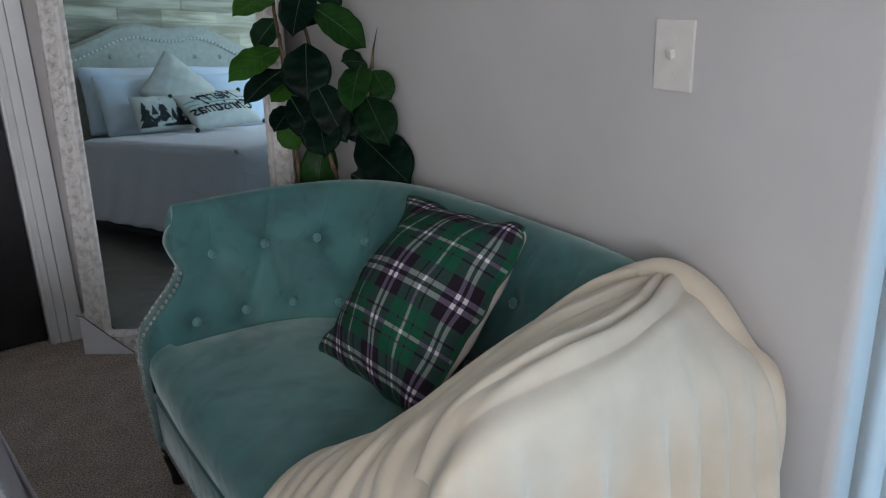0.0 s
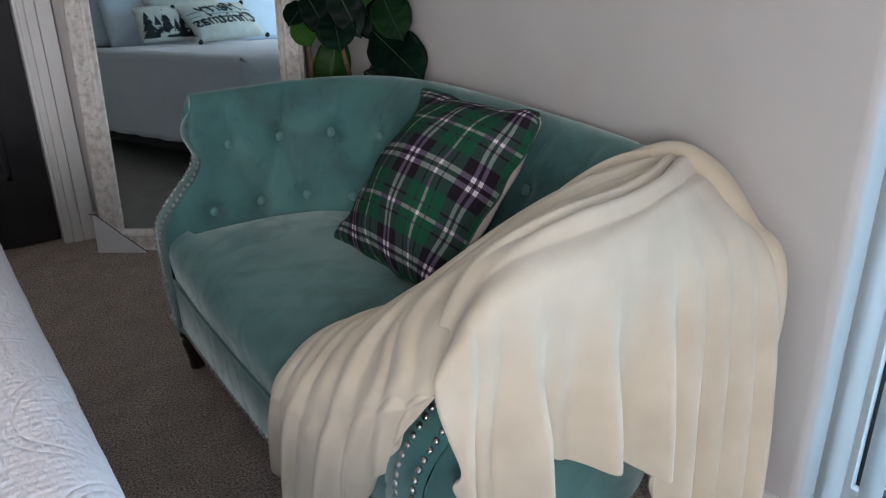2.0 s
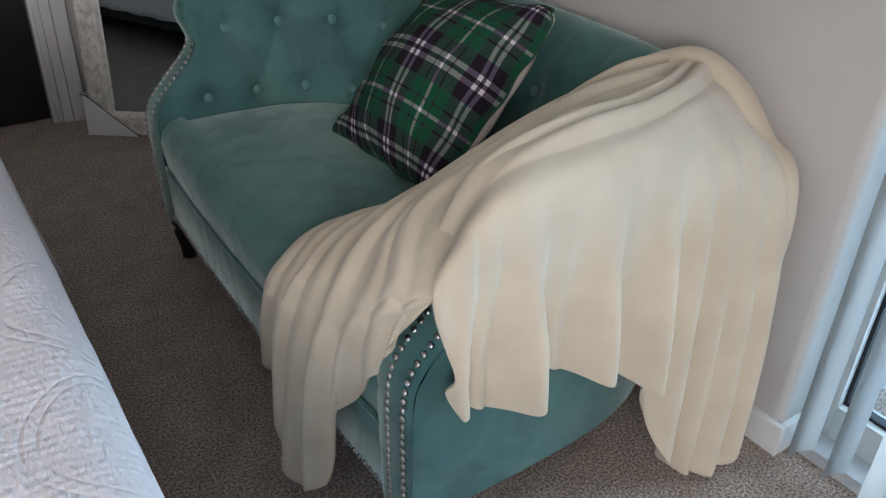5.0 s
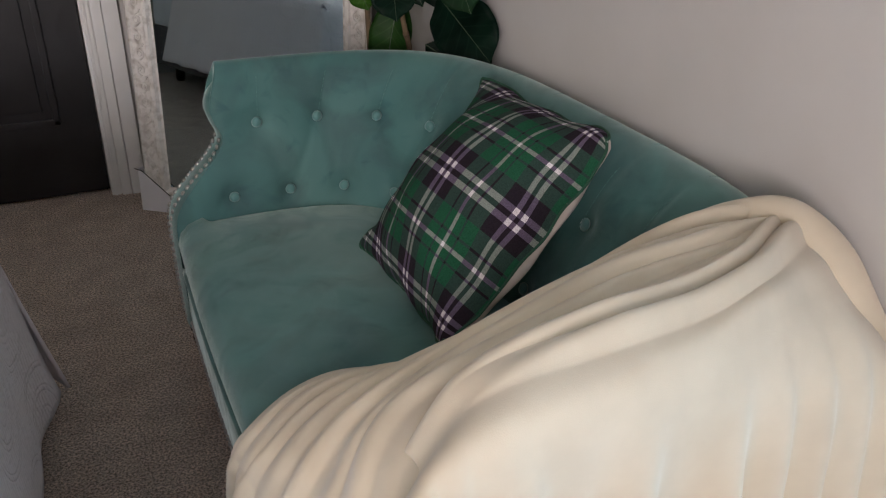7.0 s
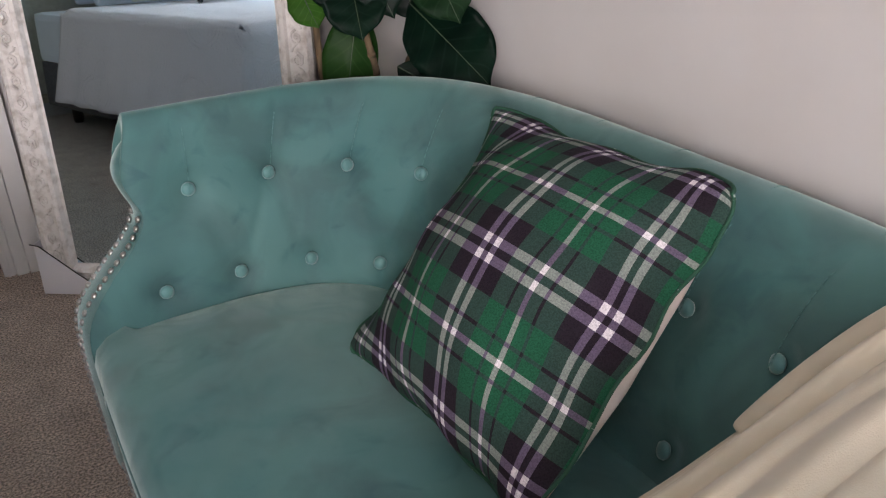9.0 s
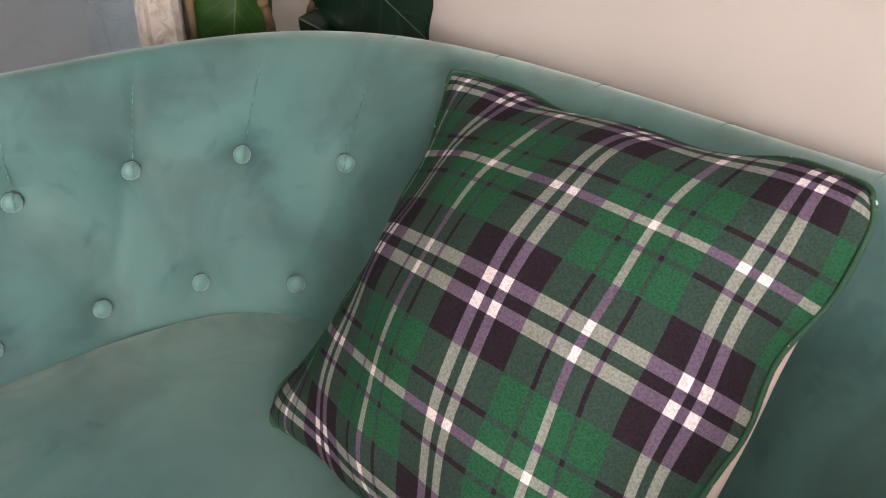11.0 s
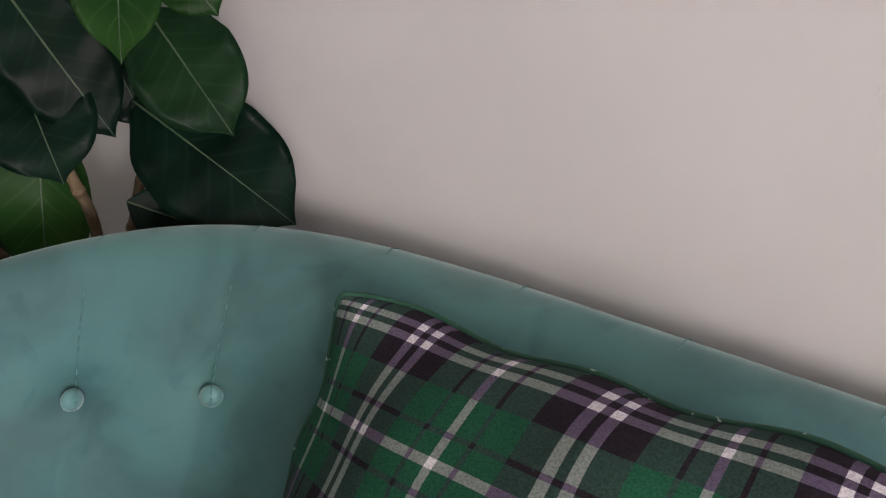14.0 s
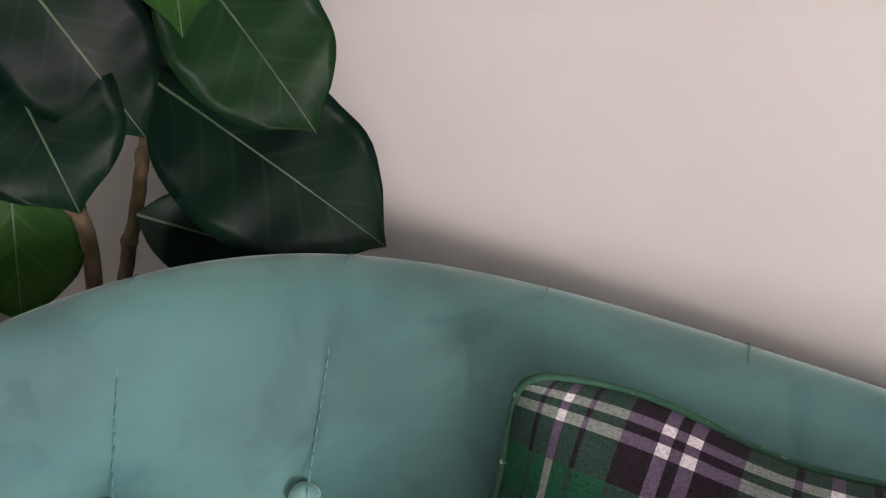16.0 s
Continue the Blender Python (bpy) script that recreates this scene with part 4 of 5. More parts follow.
# ---------------------------------------------------------------- the plant in the corner
def leaf_material(name, dark, light, back):
    """Glossy leaf: pale side veins sweep from the midrib towards the margin."""
    m = surface(name, dark, light, 14, 0.40, bump=0.05, fine=30)
    nt = m.node_tree
    N, L = nt.nodes, nt.links
    b = N["Principled BSDF"]
    b.inputs["Specular IOR Level"].default_value = 0.13
    b.inputs["Coat Weight"].default_value = 0.02
    b.inputs["Coat Roughness"].default_value = 0.35
    b.inputs["Subsurface Weight"].default_value = back
    b.inputs["Subsurface Radius"].default_value = (0.01, 0.03, 0.005)
    b.inputs["Subsurface Scale"].default_value = 0.05
    uv, sep = N.new("ShaderNodeUVMap"), N.new("ShaderNodeSeparateXYZ")
    L.new(uv.outputs["UV"], sep.inputs["Vector"])

    def math_node(op, a, c):
        n = N.new("ShaderNodeMath")
        n.operation = op
        for k, v in enumerate((a, c)):
            if isinstance(v, (int, float)):
                n.inputs[k].default_value = v
            else:
                L.new(v, n.inputs[k])
        return n.outputs[0]

    side = math_node("ABSOLUTE", sep.outputs["Y"], 0)
    sweep = math_node("SUBTRACT", math_node("MULTIPLY", sep.outputs["X"], 15), math_node("MULTIPLY", math_node("POWER", side, 0.8), 3.6))
    line = N.new("ShaderNodeMapRange")
    line.interpolation_type = "SMOOTHSTEP"
    line.inputs["From Min"].default_value, line.inputs["From Max"].default_value = 0.72, 1.0
    L.new(math_node("PINGPONG", sweep, 1.0), line.inputs["Value"])
    fade = math_node("MULTIPLY", line.outputs["Result"], math_node("MULTIPLY", math_node("SUBTRACT", 1.0, math_node("MULTIPLY", side, 0.8)), 0.20))
    mix = N.new("ShaderNodeMix")
    mix.data_type = "RGBA"
    mix.inputs["B"].default_value = (min(1, light[0] * 3 + 0.02), min(1, light[1] * 2.2 + 0.02), min(1, light[2] * 2.6 + 0.015), 1)
    src = b.inputs["Base Color"].links[0].from_socket
    L.new(fade, mix.inputs["Factor"])
    L.new(src, mix.inputs["A"])
    L.new(mix.outputs["Result"], b.inputs["Base Color"])
    return m


# leaf tones follow the light: paler greens paint lit and backlit leaves
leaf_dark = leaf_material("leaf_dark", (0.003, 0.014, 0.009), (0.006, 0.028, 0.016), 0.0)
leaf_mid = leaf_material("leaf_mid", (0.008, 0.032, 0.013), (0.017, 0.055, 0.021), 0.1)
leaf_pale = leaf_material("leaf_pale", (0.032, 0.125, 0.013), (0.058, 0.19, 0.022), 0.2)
leaf_bright = leaf_material("leaf_bright", (0.014, 0.060, 0.012), (0.028, 0.095, 0.018), 0.2)
rib_green = surface("rib_green", (0.045, 0.085, 0.045), (0.08, 0.125, 0.065), 40, 0.45)


def rubber_leaf(plant, base, tip, width, face, material, fold=0.22, droop=0.12):
    """A pointed oval leaf from base to tip, folded along its midrib; face is the way its upper side looks."""
    base, tip, width = Vector(base), Vector(tip), width * 0.92
    d = tip - base
    length = d.length
    d.normalize()
    side = d.cross(Vector(face)).normalized()
    up = side.cross(d).normalized()
    n, m = 24, 5
    P, rib = [], []
    for i in range(n + 1):
        u = i / n
        half = width / 2 * smooth_line([(0.0, 0.03), (0.06, 0.30), (0.2, 0.74), (0.4, 0.98), (0.55, 1.0), (0.75, 0.84), (0.88, 0.48), (0.94, 0.20), (1.0, 0.0)], u)
        mid = base + d * length * u + up * (droop * length * (4 * u * (1 - u)) * 0.6)
        row = []
        for j in range(-m, m + 1):
            v = j / m
            ripple = 0.025 * width * math.sin(26 * u + 2 * abs(v)) * abs(v)
            row.append(mid + side * half * v + up * (fold * half * abs(v) ** 1.3 + ripple - 0.10 * half * v * v))
        P.append(row)
        rib.append(mid + up * 0.0008)
    bm = bmesh.new()
    V = grid_mesh(bm, P)
    layer = bm.loops.layers.uv.new("UVMap")
    at = {V[i][j]: (i / n, (j - m) / m) for i in range(n + 1) for j in range(2 * m + 1)}
    for f in bm.faces:
        for l in f.loops:
            l[layer].uv = at[l.vert]
    bmesh.ops.solidify(bm, geom=bm.faces[:], thickness=0.0012)
    leaf = part("leaf", bm, material, plant, smooth=True)
    bm = bmesh.new()
    tube(bm, rib, 0.0015, 5, 0.25)
    part("midrib", bm, rib_green, leaf, smooth=True)
    return leaf


def plant():
    ob = thing("rubber_plant", "potted rubber plant with glossy dark green leaves", "plant")
    at = Vector((1.065, 2.235, 0))
    part("pot", lathe(bmesh.new(), [(0.075, 0.0), (0.085, 0.004), (0.105, 0.20), (0.112, 0.205), (0.112, 0.225), (0.100, 0.225), (0.096, 0.19)], at, 28), pot_glaze, ob, smooth=True)
    part("soil", lathe(bmesh.new(), [(0.0, 0.195), (0.05, 0.198), (0.098, 0.19)], at, 20), soil, ob)
    stems = [
        [(1.07, 2.22, 0.19), (1.065, 2.14, 0.45), (1.05, 2.07, 0.69), (1.02, 2.05, 0.80), (1.02, 2.10, 0.95), (1.03, 2.14, 1.09), (1.01, 2.14, 1.20), (0.97, 2.10, 1.42)],
        [(1.08, 2.22, 0.19), (1.10, 2.16, 0.45), (1.115, 2.085, 0.69), (1.165, 2.10, 0.77), (1.17, 2.06, 0.90), (1.160, 2.03, 1.03)],
        [(1.05, 2.23, 0.19), (1.0, 2.21, 0.6), (0.975, 2.19, 0.95), (0.965, 2.19, 1.09), (0.955, 2.19, 1.19), (0.94, 2.17, 1.40)],
    ]
    for pts in stems:
        pts = [Vector(p) for p in pts]
        bm = bmesh.new()
        fine = [spline(pts, k / 40) + Vector((noise.noise(Vector((k * 0.7, 1, 0))), noise.noise(Vector((k * 0.7, 9, 0))), 0)) * 0.003 for k in range(41)]
        tube(bm, fine, 0.0085, 8, 0.5)
        for k in range(3, 40, 6):
            r = 0.0085 * (1 - 0.5 * k / 40)
            d = (fine[k + 1] - fine[k - 1]).normalized() * 0.006
            ring_at = [fine[k] - d, fine[k] - d * 0.4, fine[k] + d * 0.4, fine[k] + d]
            tube(bm, ring_at[1:3], r * 1.22, 8)
            tube(bm, [ring_at[0], ring_at[3]], r * 1.10, 8)
        part("stem", bm, stem_bark, ob, smooth=True)
    see = Vector((-0.55, -0.75, 0.36))
    D, M, L, G = leaf_dark, leaf_mid, leaf_pale, leaf_bright
    R = lambda b, t, w, f, mt, **k: rubber_leaf(ob, b, t, w, f, mt, **k)
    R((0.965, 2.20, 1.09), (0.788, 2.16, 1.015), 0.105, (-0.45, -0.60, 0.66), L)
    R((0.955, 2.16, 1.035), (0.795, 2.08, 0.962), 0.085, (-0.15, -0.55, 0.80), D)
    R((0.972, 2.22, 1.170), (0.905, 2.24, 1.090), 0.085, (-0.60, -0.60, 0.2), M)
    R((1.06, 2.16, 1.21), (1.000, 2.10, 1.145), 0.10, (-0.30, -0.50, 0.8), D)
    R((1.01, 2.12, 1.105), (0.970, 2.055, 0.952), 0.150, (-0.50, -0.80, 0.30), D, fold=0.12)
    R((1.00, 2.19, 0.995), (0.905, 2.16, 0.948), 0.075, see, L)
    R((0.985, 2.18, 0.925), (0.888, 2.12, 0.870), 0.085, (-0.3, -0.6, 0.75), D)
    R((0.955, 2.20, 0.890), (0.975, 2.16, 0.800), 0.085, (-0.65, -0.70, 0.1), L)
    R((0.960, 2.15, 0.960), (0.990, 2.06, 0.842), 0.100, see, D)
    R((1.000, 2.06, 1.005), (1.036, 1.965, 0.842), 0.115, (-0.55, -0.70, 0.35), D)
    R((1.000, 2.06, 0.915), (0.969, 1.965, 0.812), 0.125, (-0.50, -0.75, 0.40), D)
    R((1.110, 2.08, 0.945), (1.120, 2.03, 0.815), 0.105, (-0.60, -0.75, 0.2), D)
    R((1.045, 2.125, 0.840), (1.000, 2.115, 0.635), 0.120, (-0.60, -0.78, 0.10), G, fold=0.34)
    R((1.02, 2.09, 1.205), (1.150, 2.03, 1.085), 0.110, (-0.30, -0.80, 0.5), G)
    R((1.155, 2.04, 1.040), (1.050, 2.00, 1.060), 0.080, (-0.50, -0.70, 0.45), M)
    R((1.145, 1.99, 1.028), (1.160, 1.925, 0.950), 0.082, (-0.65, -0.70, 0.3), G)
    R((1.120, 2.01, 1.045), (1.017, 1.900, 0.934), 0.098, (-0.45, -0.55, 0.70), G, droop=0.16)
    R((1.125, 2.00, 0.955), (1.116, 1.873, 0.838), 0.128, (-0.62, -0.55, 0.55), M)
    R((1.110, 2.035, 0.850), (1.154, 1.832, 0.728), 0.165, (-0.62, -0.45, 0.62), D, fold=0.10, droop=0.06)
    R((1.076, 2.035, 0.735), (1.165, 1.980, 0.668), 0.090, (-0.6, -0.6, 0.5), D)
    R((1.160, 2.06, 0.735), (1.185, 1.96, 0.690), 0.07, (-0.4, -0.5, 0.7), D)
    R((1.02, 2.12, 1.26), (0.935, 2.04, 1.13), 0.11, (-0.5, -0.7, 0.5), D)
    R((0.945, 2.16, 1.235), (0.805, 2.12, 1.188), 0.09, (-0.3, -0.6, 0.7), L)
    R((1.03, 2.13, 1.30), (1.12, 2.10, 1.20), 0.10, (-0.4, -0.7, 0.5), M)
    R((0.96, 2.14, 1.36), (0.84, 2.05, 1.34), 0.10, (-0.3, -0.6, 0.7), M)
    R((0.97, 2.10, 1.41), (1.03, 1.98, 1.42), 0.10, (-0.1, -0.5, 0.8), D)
    bm = bmesh.new()
    tube(bm, [(1.158, 2.02, 1.03), (1.163, 2.015, 1.08), (1.172, 2.0, 1.142)], 0.0055, 6, 0.1)
    part("leaf_sheath", bm, stem_bark, ob, "narrow reddish brown leaf sheath")


plant()

# ---------------------------------------------------------------- the bed behind the camera, seen in the mirror
BED_Y0, BED_Y1, FOOT = -0.04, 1.86, 0.02
HEAD = WEST + 0.10


def quilted_cotton():
    """White quilting: stitched ovals and fine ribs as relief."""
    m, nt, b = nodes_of("quilted_cotton", 0.85, 0, 0.2)
    N, L = nt.nodes, nt.links
    b.inputs["Base Color"].default_value = (0.77, 0.71, 0.73, 1)
    co, mp = N.new("ShaderNodeTexCoord"), N.new("ShaderNodeMapping")
    mp.inputs["Scale"].default_value = (0.75, 1.0, 1.0)
    L.new(co.outputs["Object"], mp.inputs["Vector"])
    cell = N.new("ShaderNodeTexVoronoi")
    cell.inputs["Scale"].default_value, cell.inputs["Randomness"].default_value = 3.4, 0.35
    L.new(mp.outputs["Vector"], cell.inputs["Vector"])

    def math_node(op, a, c):
        n = N.new("ShaderNodeMath")
        n.operation = op
        for k, v in enumerate((a, c)):
            if isinstance(v, (int, float)):
                n.inputs[k].default_value = v
            else:
                L.new(v, n.inputs[k])
        return n.outputs[0]

    # rows of stitches in nested ovals
    rows = N.new("ShaderNodeValToRGB")
    el = rows.color_ramp.elements
    el[0].position, el[1].position = 0.0, 1.0
    el[0].color = el[1].color = (0.7, 0.7, 0.7, 1)
    for at in (0.13, 0.235, 0.275, 0.41, 0.45):
        for k, grey in ((-0.012, 0.7), (0.0, 0.0), (0.012, 0.7)):
            e = el.new(at + k)
            e.color = (grey, grey, grey, 1)
    L.new(cell.outputs["Distance"], rows.inputs["Fac"])
    ring = math_node("MULTIPLY", rows.outputs["Color"], 1.0)
    stitch = math_node("LESS_THAN", ring, 0.34)
    dots = N.new("ShaderNodeTexVoronoi")
    dots.inputs["Scale"].default_value, dots.inputs["Randomness"].default_value = 80, 0.25
    L.new(co.outputs["Object"], dots.inputs["Vector"])
    hole = math_node("MULTIPLY", stitch, math_node("LESS_THAN", dots.outputs["Distance"], 0.42))
    puff = math_node("POWER", ring, 0.5)
    # puckers between the rows
    mp2, pucker = N.new("ShaderNodeMapping"), N.new("ShaderNodeTexNoise")
    mp2.inputs["Scale"].default_value = (1.6, 0.55, 1)
    L.new(co.outputs["Object"], mp2.inputs["Vector"])
    L.new(mp2.outputs["Vector"], pucker.inputs["Vector"])
    pucker.inputs["Scale"].default_value, pucker.inputs["Detail"].default_value = 85, 4
    height = math_node("ADD", math_node("MULTIPLY", puff, 0.6), math_node("SUBTRACT", math_node("MULTIPLY", pucker.outputs["Fac"], 1.35), math_node("MULTIPLY", hole, 1.4)))
    ribs = N.new("ShaderNodeTexWave")
    ribs.bands_direction = "Y"
    ribs.inputs["Scale"].default_value, ribs.inputs["Distortion"].default_value, ribs.inputs["Detail"].default_value, ribs.inputs["Detail Scale"].default_value = 24, 6, 2, 0.6
    L.new(co.outputs["Object"], ribs.inputs["Vector"])
    height = math_node("ADD", height, math_node("MULTIPLY", ribs.outputs["Fac"], 0.16))
    bp = N.new("ShaderNodeBump")
    bp.inputs["Strength"].default_value, bp.inputs["Distance"].default_value = 1.0, 0.0042
    L.new(height, bp.inputs["Height"])
    L.new(bp.outputs["Normal"], b.inputs["Normal"])
    return m


quilted = quilted_cotton()


def bed():
    ob = thing("bed", "upholstered bed with cream tufted wavy headboard", "bed")
    part("bed_base", boxed(HEAD + 0.08, FOOT - 0.03, BED_Y0 + 0.02, BED_Y1 - 0.02, 0.10, 0.34, 0.012), bed_frame_cloth, ob, "dark grey upholstered base")
    foot = lathe(bmesh.new(), [(0.022, 0.0), (0.028, 0.02), (0.030, 0.10)], steps=12)
    leg = part("bed_leg", foot, black_wood, ob)
    leg.matrix_basis = pose(FOOT - 0.12, BED_Y0 + 0.12, 0)
    for x, y in ((FOOT - 0.12, BED_Y1 - 0.12), (HEAD + 0.2, BED_Y0 + 0.12), (HEAD + 0.2, BED_Y1 - 0.12)):
        shared("bed_leg", leg.data, pose(x, y, 0), ob)
    part("mattress", boxed(HEAD + 0.09, FOOT - 0.015, BED_Y0 + 0.01, BED_Y1 - 0.01, 0.34, 0.60, 0.04), sheet_cotton, ob)
    # headboard: wavy top, padded rim with nail heads, tufted middle
    yc, half = (BED_Y0 + BED_Y1) / 2, (BED_Y1 - BED_Y0) / 2 + 0.04

    def top(y, drop=0.0):
        s = abs(y - yc) / half
        return smooth_line([(0.0, 1.337), (0.10, 1.345), (0.22, 1.362), (0.36, 1.345), (0.55, 1.27), (0.72, 1.205), (0.85, 1.19), (1.0, 1.19)], s) - drop

    bm = bmesh.new()
    n = 60
    P = []
    for k in range(n + 1):
        y = yc - half + 2 * half * k / n
        z = top(y)
        P.append([(HEAD - 0.06, y, 0.15), (HEAD - 0.06, y, z - 0.02), (HEAD - 0.04, y, z), (HEAD + 0.0, y, z), (HEAD + 0.020, y, z - 0.02), (HEAD + 0.020, y, z - 0.085), (HEAD + 0.008, y, z - 0.10), (HEAD + 0.012, y, z - 0.20), (HEAD + 0.012, y, 0.15)])
    V = grid_mesh(bm, P, close_v=True)
    bm.faces.new(V[0])
    bm.faces.new(V[-1])
    board = part("headboard", bm, headboard_cloth, ob, "cream tufted headboard with nail heads", smooth=False)
    nail = part("nail_head", lathe(bmesh.new(), [(0.011, 0), (0.008, 0.005), (0, 0.008)], steps=8), nail_silver, board, smooth=True)
    for k in range(64):
        y = yc - half + 0.02 + (2 * half - 0.04) * k / 63
        m = pose(HEAD + 0.014, y, top(y) - 0.092, 0, 90, 0)
        if k == 0:
            nail.matrix_basis = m
        else:
            shared("nail_head", nail.data, m, board)
    tuft = part("tuft_button", lathe(bmesh.new(), [(0.018, -0.006), (0.016, 0.004), (0.008, 0.009), (0, 0.010)], steps=10), headboard_cloth, board, smooth=True)
    first = True
    for row, z in enumerate((1.14, 1.0, 0.86)):
        for k in range(9 if row % 2 == 0 else 8):
            y = yc - half + 0.10 + (k + (row % 2) * 0.5) * (2 * half - 0.2) / 8
            m = pose(HEAD + 0.013, y, z, 0, 90, 0)
            if first:
                tuft.matrix_basis, first = m, False
            else:
                shared("tuft_button", tuft.data, m, board)


bed()


def quilt_place(u, v):
    """The quilt: u across the bed's width, v along from the pillows over the foot to the hem."""
    y = BED_Y0 - 0.03 + (BED_Y1 - BED_Y0 + 0.07) * u
    flat = 1.50
    s = v * (flat + 0.46)
    side = max(0.0, (abs(u - 0.5) - 0.47) / 0.03)
    if s < flat - 0.06:
        x, z = FOOT - flat + s, 0.632
    else:
        q = s - (flat - 0.06)
        r = 0.06
        if q < r * 1.57:
            x, z = FOOT - 0.06 + r * math.sin(q / r), 0.632 - r * (1 - math.cos(q / r))
        else:
            d = q - r * 1.57
            x, z = FOOT + 0.10 * (d / 0.4) ** 1.2 * (0.22 + 0.50 * ease((u - 0.90) / 0.1)), 0.572 - 1.22 * d
            x += 0.014 * math.sin(21 * u + 2) * (d / 0.4) * math.sin(math.pi * u)
    z -= 0.03 * side ** 2 * (1 if s < flat - 0.06 else 0)
    return Vector((x, y, z))


def quilt():
    ob = thing("quilt", "white quilted coverlet hanging over the bed's foot", "bedspread")
    bm = bmesh.new()
    P = []
    for i in range(61):
        row = []
        for j in range(121):
            p = quilt_place(i / 60, j / 120)
            k = noise.noise(p * 6) * 0.008 + noise.noise(p * 17) * 0.003
            row.append(p + Vector((0.3 * k, 0, k)))
        P.append(row)
    grid_mesh(bm, P)
    o = part("quilt_cover", bm, quilted, ob, smooth=True)
    sol = o.modifiers.new("thickness", "SOLIDIFY")
    sol.thickness, sol.offset = 0.008, 1.0
    # its two sides hang down past the mattress
    for s, y in ((-1, BED_Y0 - 0.03), (1, BED_Y1 + 0.04)):
        bm = bmesh.new()
        P = []
        for i in range(75):
            turn = max(0.0, (i - 60) / 14) * math.pi * 0.42
            x = FOOT - 1.5 + 1.47 * min(i, 60) / 60
            row = []
            for j in range(16):
                d = j / 15
                r = 0.03 + (0.035 if s < 0 else 0.10) * d ** 1.2 + 0.010 * d * math.sin(i * 0.7)
                row.append((x + r * math.sin(turn), y + s * (r * math.cos(turn) - 0.012), 0.618 - (0.42 + 0.14 * ease((i - 60) / 14)) * d - 0.012 * max(0.0, (i - 60) / 14)))
            P.append(row)
        grid_mesh(bm, P)
        o = part("quilt_side", bm, quilted, ob, smooth=True)
        sol = o.modifiers.new("thickness", "SOLIDIFY")
        sol.thickness = 0.008


quilt()


def bed_cushion(name, label, w, h, d, place, material, group="", seed=1.0):
    """A cushion that stands against the headboard; its front looks down the bed."""
    ob = thing(name, label, "pillow", group=group)
    ob.matrix_basis = place
    bm = bmesh.new()
    grid_mesh(bm, cushion_half(w, h, d, 1, 0.006, 20, seed, 0.06))
    grid_mesh(bm, cushion_half(w, h, d, -1, 0.006, 20, seed + 2, 0.06))
    bmesh.ops.remove_doubles(bm, verts=bm.verts, dist=1e-5)
    part("cushion", bm, material, ob, smooth=True)
    return ob


def stand(x, y, z, back, spin=0.0):
    """Pose of a cushion whose face looks towards +x, leaning back by degrees."""
    return Matrix.Translation((x, y, z)) @ pose(0, 0, 0, 90 - back, 0, 90) @ pose(0, 0, 0, 0, 0, spin)


BC = 1.095
for dy in (-0.56, 0.20):
    bed_cushion("bed_pillow", "white cotton pillow standing against the headboard", 0.72, 0.46, 0.09, stand(HEAD + 0.14, BC + dy, 0.85, 12), sheet_cotton, "white bed pillows", 1 + dy)
    bed_cushion("bed_pillow", "white cotton pillow standing against the headboard", 0.70, 0.42, 0.09, stand(HEAD + 0.33, BC + dy * 1.05, 0.82, 22), sheet_cotton, "white bed pillows", 3 + dy)
ribbed = bed_cushion("ribbed_cushion", "cream ribbed square cushion turned on its corner", 0.43, 0.43, 0.08, stand(HEAD + 0.47, BC + 0.06, 0.90, 24, 45), cushion_cream, seed=4)
bm = bmesh.new()
top = cushion_half(0.43, 0.43, 0.0805, 1, 0.006, 36, 4, 0.06)
for i in range(2, 35):
    tube(bm, [top[i][j] for j in range(1, 36)], 0.0022, 4)
part("rib", bm, cushion_cream, ribbed, smooth=True)
trees = bed_cushion("tree_cushion", "cream oblong cushion with dark pine trees", 0.46, 0.28, 0.06, stand(HEAD + 0.60, BC + 0.28, 0.765, 26) @ Matrix.Diagonal((0.88, 0.88, 1, 1)), cushion_cream, seed=2)
for k, (x, s) in enumerate(((-0.17, 1.25), (-0.10, 1.05), (-0.045, 0.8), (0.03, 1.3), (0.10, 1.0), (0.165, 1.2))):
    bm = bmesh.new()
    for q in range(3):
        w, z0 = (0.050 - 0.012 * q) * s, -0.115 + 0.042 * q * s
        for a, b in (((x - w, z0), (x + w, z0)),):
            pts = [(a[0], a[1]), (b[0], b[1]), (x, z0 + 0.075 * s)]
            f = [bm.verts.new((px, py, 0.066 * max(0.2, (1 - (px / 0.23) ** 2) * (1 - (py / 0.14) ** 2)) ** 0.42)) for px, py in pts]
            g = [bm.verts.new((v.co.x, v.co.y, v.co.z - 0.012)) for v in f]
            bm.faces.new(f)
            bm.faces.new(g)
            for e in range(3):
                bm.faces.new((f[e], f[(e + 1) % 3], g[(e + 1) % 3], g[e]))
    part("pine_tree", bm, ink, trees, "dark green pine tree")
words = bed_cushion("greeting_cushion", "cream oblong cushion lettered with Christmas greeting", 0.60, 0.34, 0.065, stand(HEAD + 0.70, BC - 0.08, 0.775, 48, -4) @ Matrix.Diagonal((0.92, 0.92, 1, 1)), cushion_cream, seed=5)


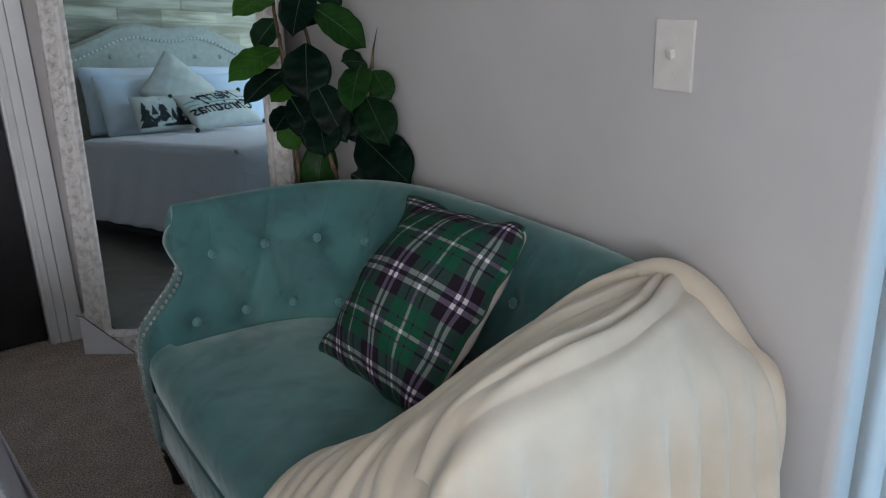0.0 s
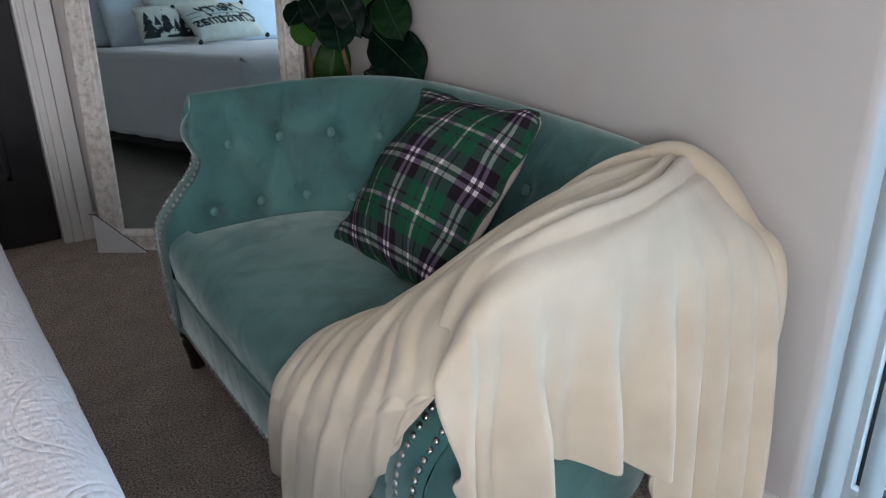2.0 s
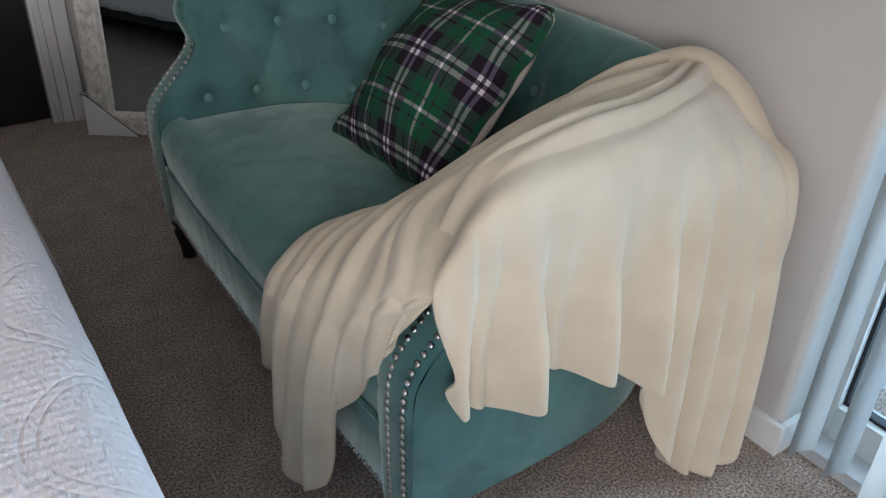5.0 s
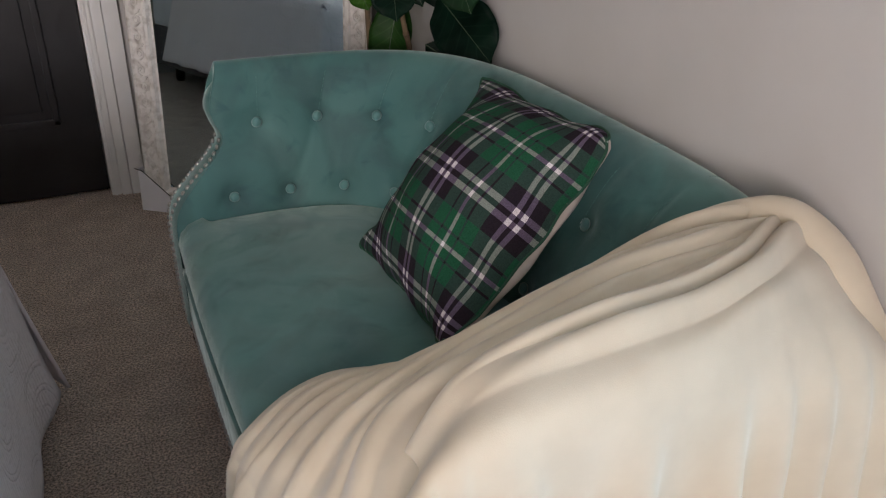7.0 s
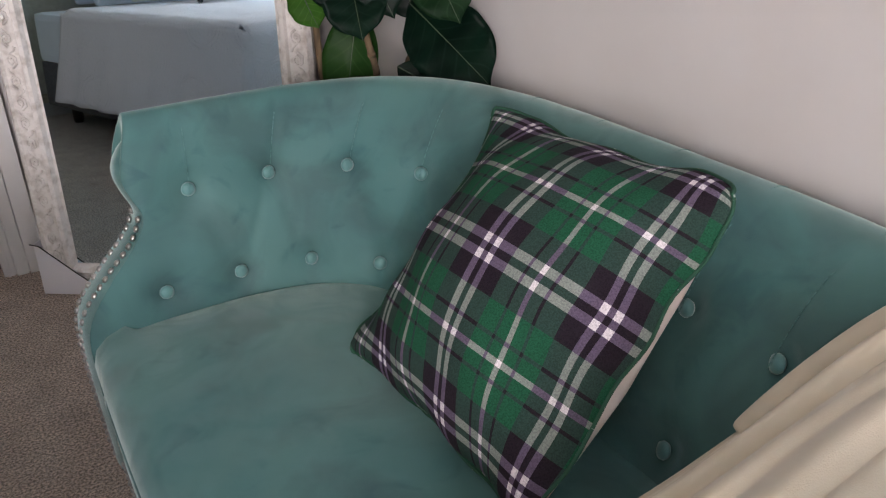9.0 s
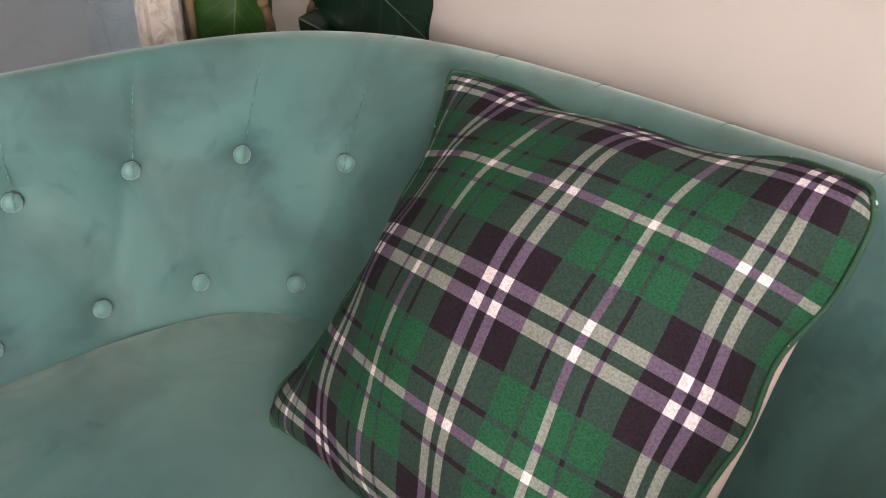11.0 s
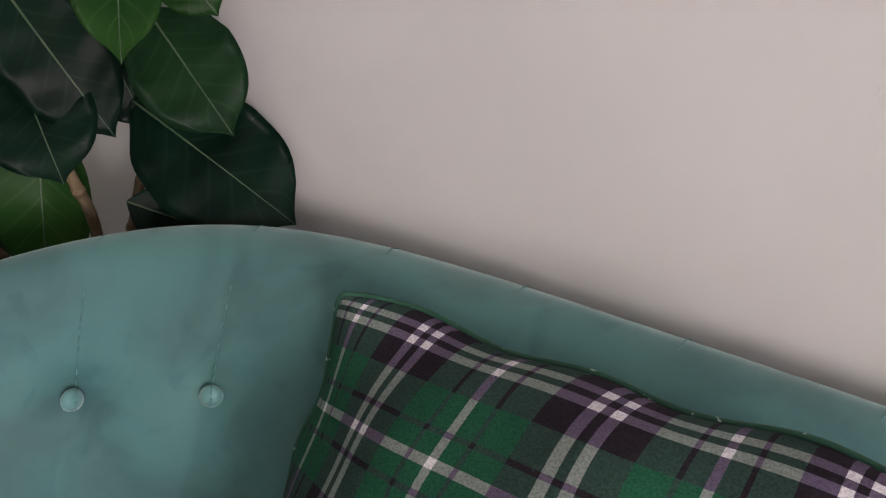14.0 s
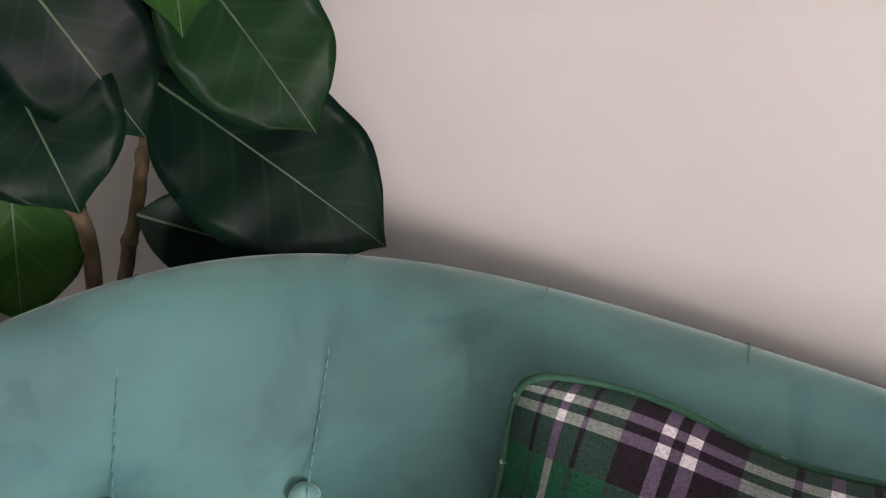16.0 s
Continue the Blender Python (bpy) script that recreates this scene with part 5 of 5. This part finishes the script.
def lettering(text, x, y, z, size, parent):
    cu = bpy.data.curves.new("lettering", "FONT")
    cu.body, cu.size, cu.extrude, cu.shear, cu.align_x, cu.offset = text, size, 0.004, 0.35, "CENTER", -0.0008
    tmp = bpy.data.objects.new("lettering", cu)
    scene.collection.objects.link(tmp)
    me = bpy.data.meshes.new_from_object(tmp.evaluated_get(bpy.context.evaluated_depsgraph_get()))
    bpy.data.objects.remove(tmp)
    for v in me.vertices:
        full = max(0.1, (1 - ((v.co.x + x) / 0.30) ** 2) * (1 - ((v.co.y + y) / 0.17) ** 2)) ** 0.42
        v.co.z += 0.067 * full - z
    me.materials.append(ink)
    ob = new("lettering", me)
    ob.parent = parent
    ob.location = (x, y, 0)


lettering("Merry", 0.0, 0.032, 0.0, 0.15, words)
lettering("Christmas", 0.0, -0.075, 0.0, 0.13, words)
for y in (0.055, 0.015, -0.02):
    bm = bmesh.new()
    pts = [(x, y, 0.0655 * max(0.05, (1 - (x / 0.30) ** 2) * (1 - (y / 0.17) ** 2)) ** 0.42) for x in [-0.285 + 0.03 * k for k in range(20)]]
    tube(bm, pts, 0.0028, 4)
    part("stripe", bm, stripe_blue, words, "muted blue stripe")
for sx in (-1, 1):
    for sy in (-1, 1):
        bm = bmesh.new()
        bmesh.ops.create_icosphere(bm, subdivisions=2, radius=0.017, matrix=Matrix.Translation((sx * 0.305, sy * 0.172, 0)))
        for v in bm.verts:
            v.co += v.normal * noise.noise(v.co * 300) * 0.004
        part("pompom", bm, ink, words, "small black pompom")

# unseen window added in the south wall, behind the camera, for fill light
win = tagged(new("added_window"), "white framed unseen window, added for fill light", "window", kind="structure")
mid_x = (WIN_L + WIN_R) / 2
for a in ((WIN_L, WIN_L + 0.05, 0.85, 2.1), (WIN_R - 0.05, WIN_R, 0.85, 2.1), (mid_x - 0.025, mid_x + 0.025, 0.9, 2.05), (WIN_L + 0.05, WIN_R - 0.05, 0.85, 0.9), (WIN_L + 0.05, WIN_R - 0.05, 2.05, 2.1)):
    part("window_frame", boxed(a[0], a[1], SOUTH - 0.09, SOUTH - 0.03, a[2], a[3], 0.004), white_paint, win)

# planks on the west wall
rng = random.Random(5)
z = 0.08
while z < TOP - 0.02:
    h = 0.082
    y = SOUTH + 0.02 - rng.random() * 0.5
    while y < NORTH - 0.02:
        w = rng.uniform(0.3, 0.9)
        y0, y1 = max(y, SOUTH), min(y + w, NORTH)
        if y1 - y0 > 0.05:
            bm = boxed(WEST - 0.014, WEST + rng.uniform(-0.002, 0.002), y0 + 0.001, y1 - 0.001, z + 0.001, min(z + h, TOP) - 0.001)
            part("plank", bm, plank_wood, west)
        y += w
    z += h
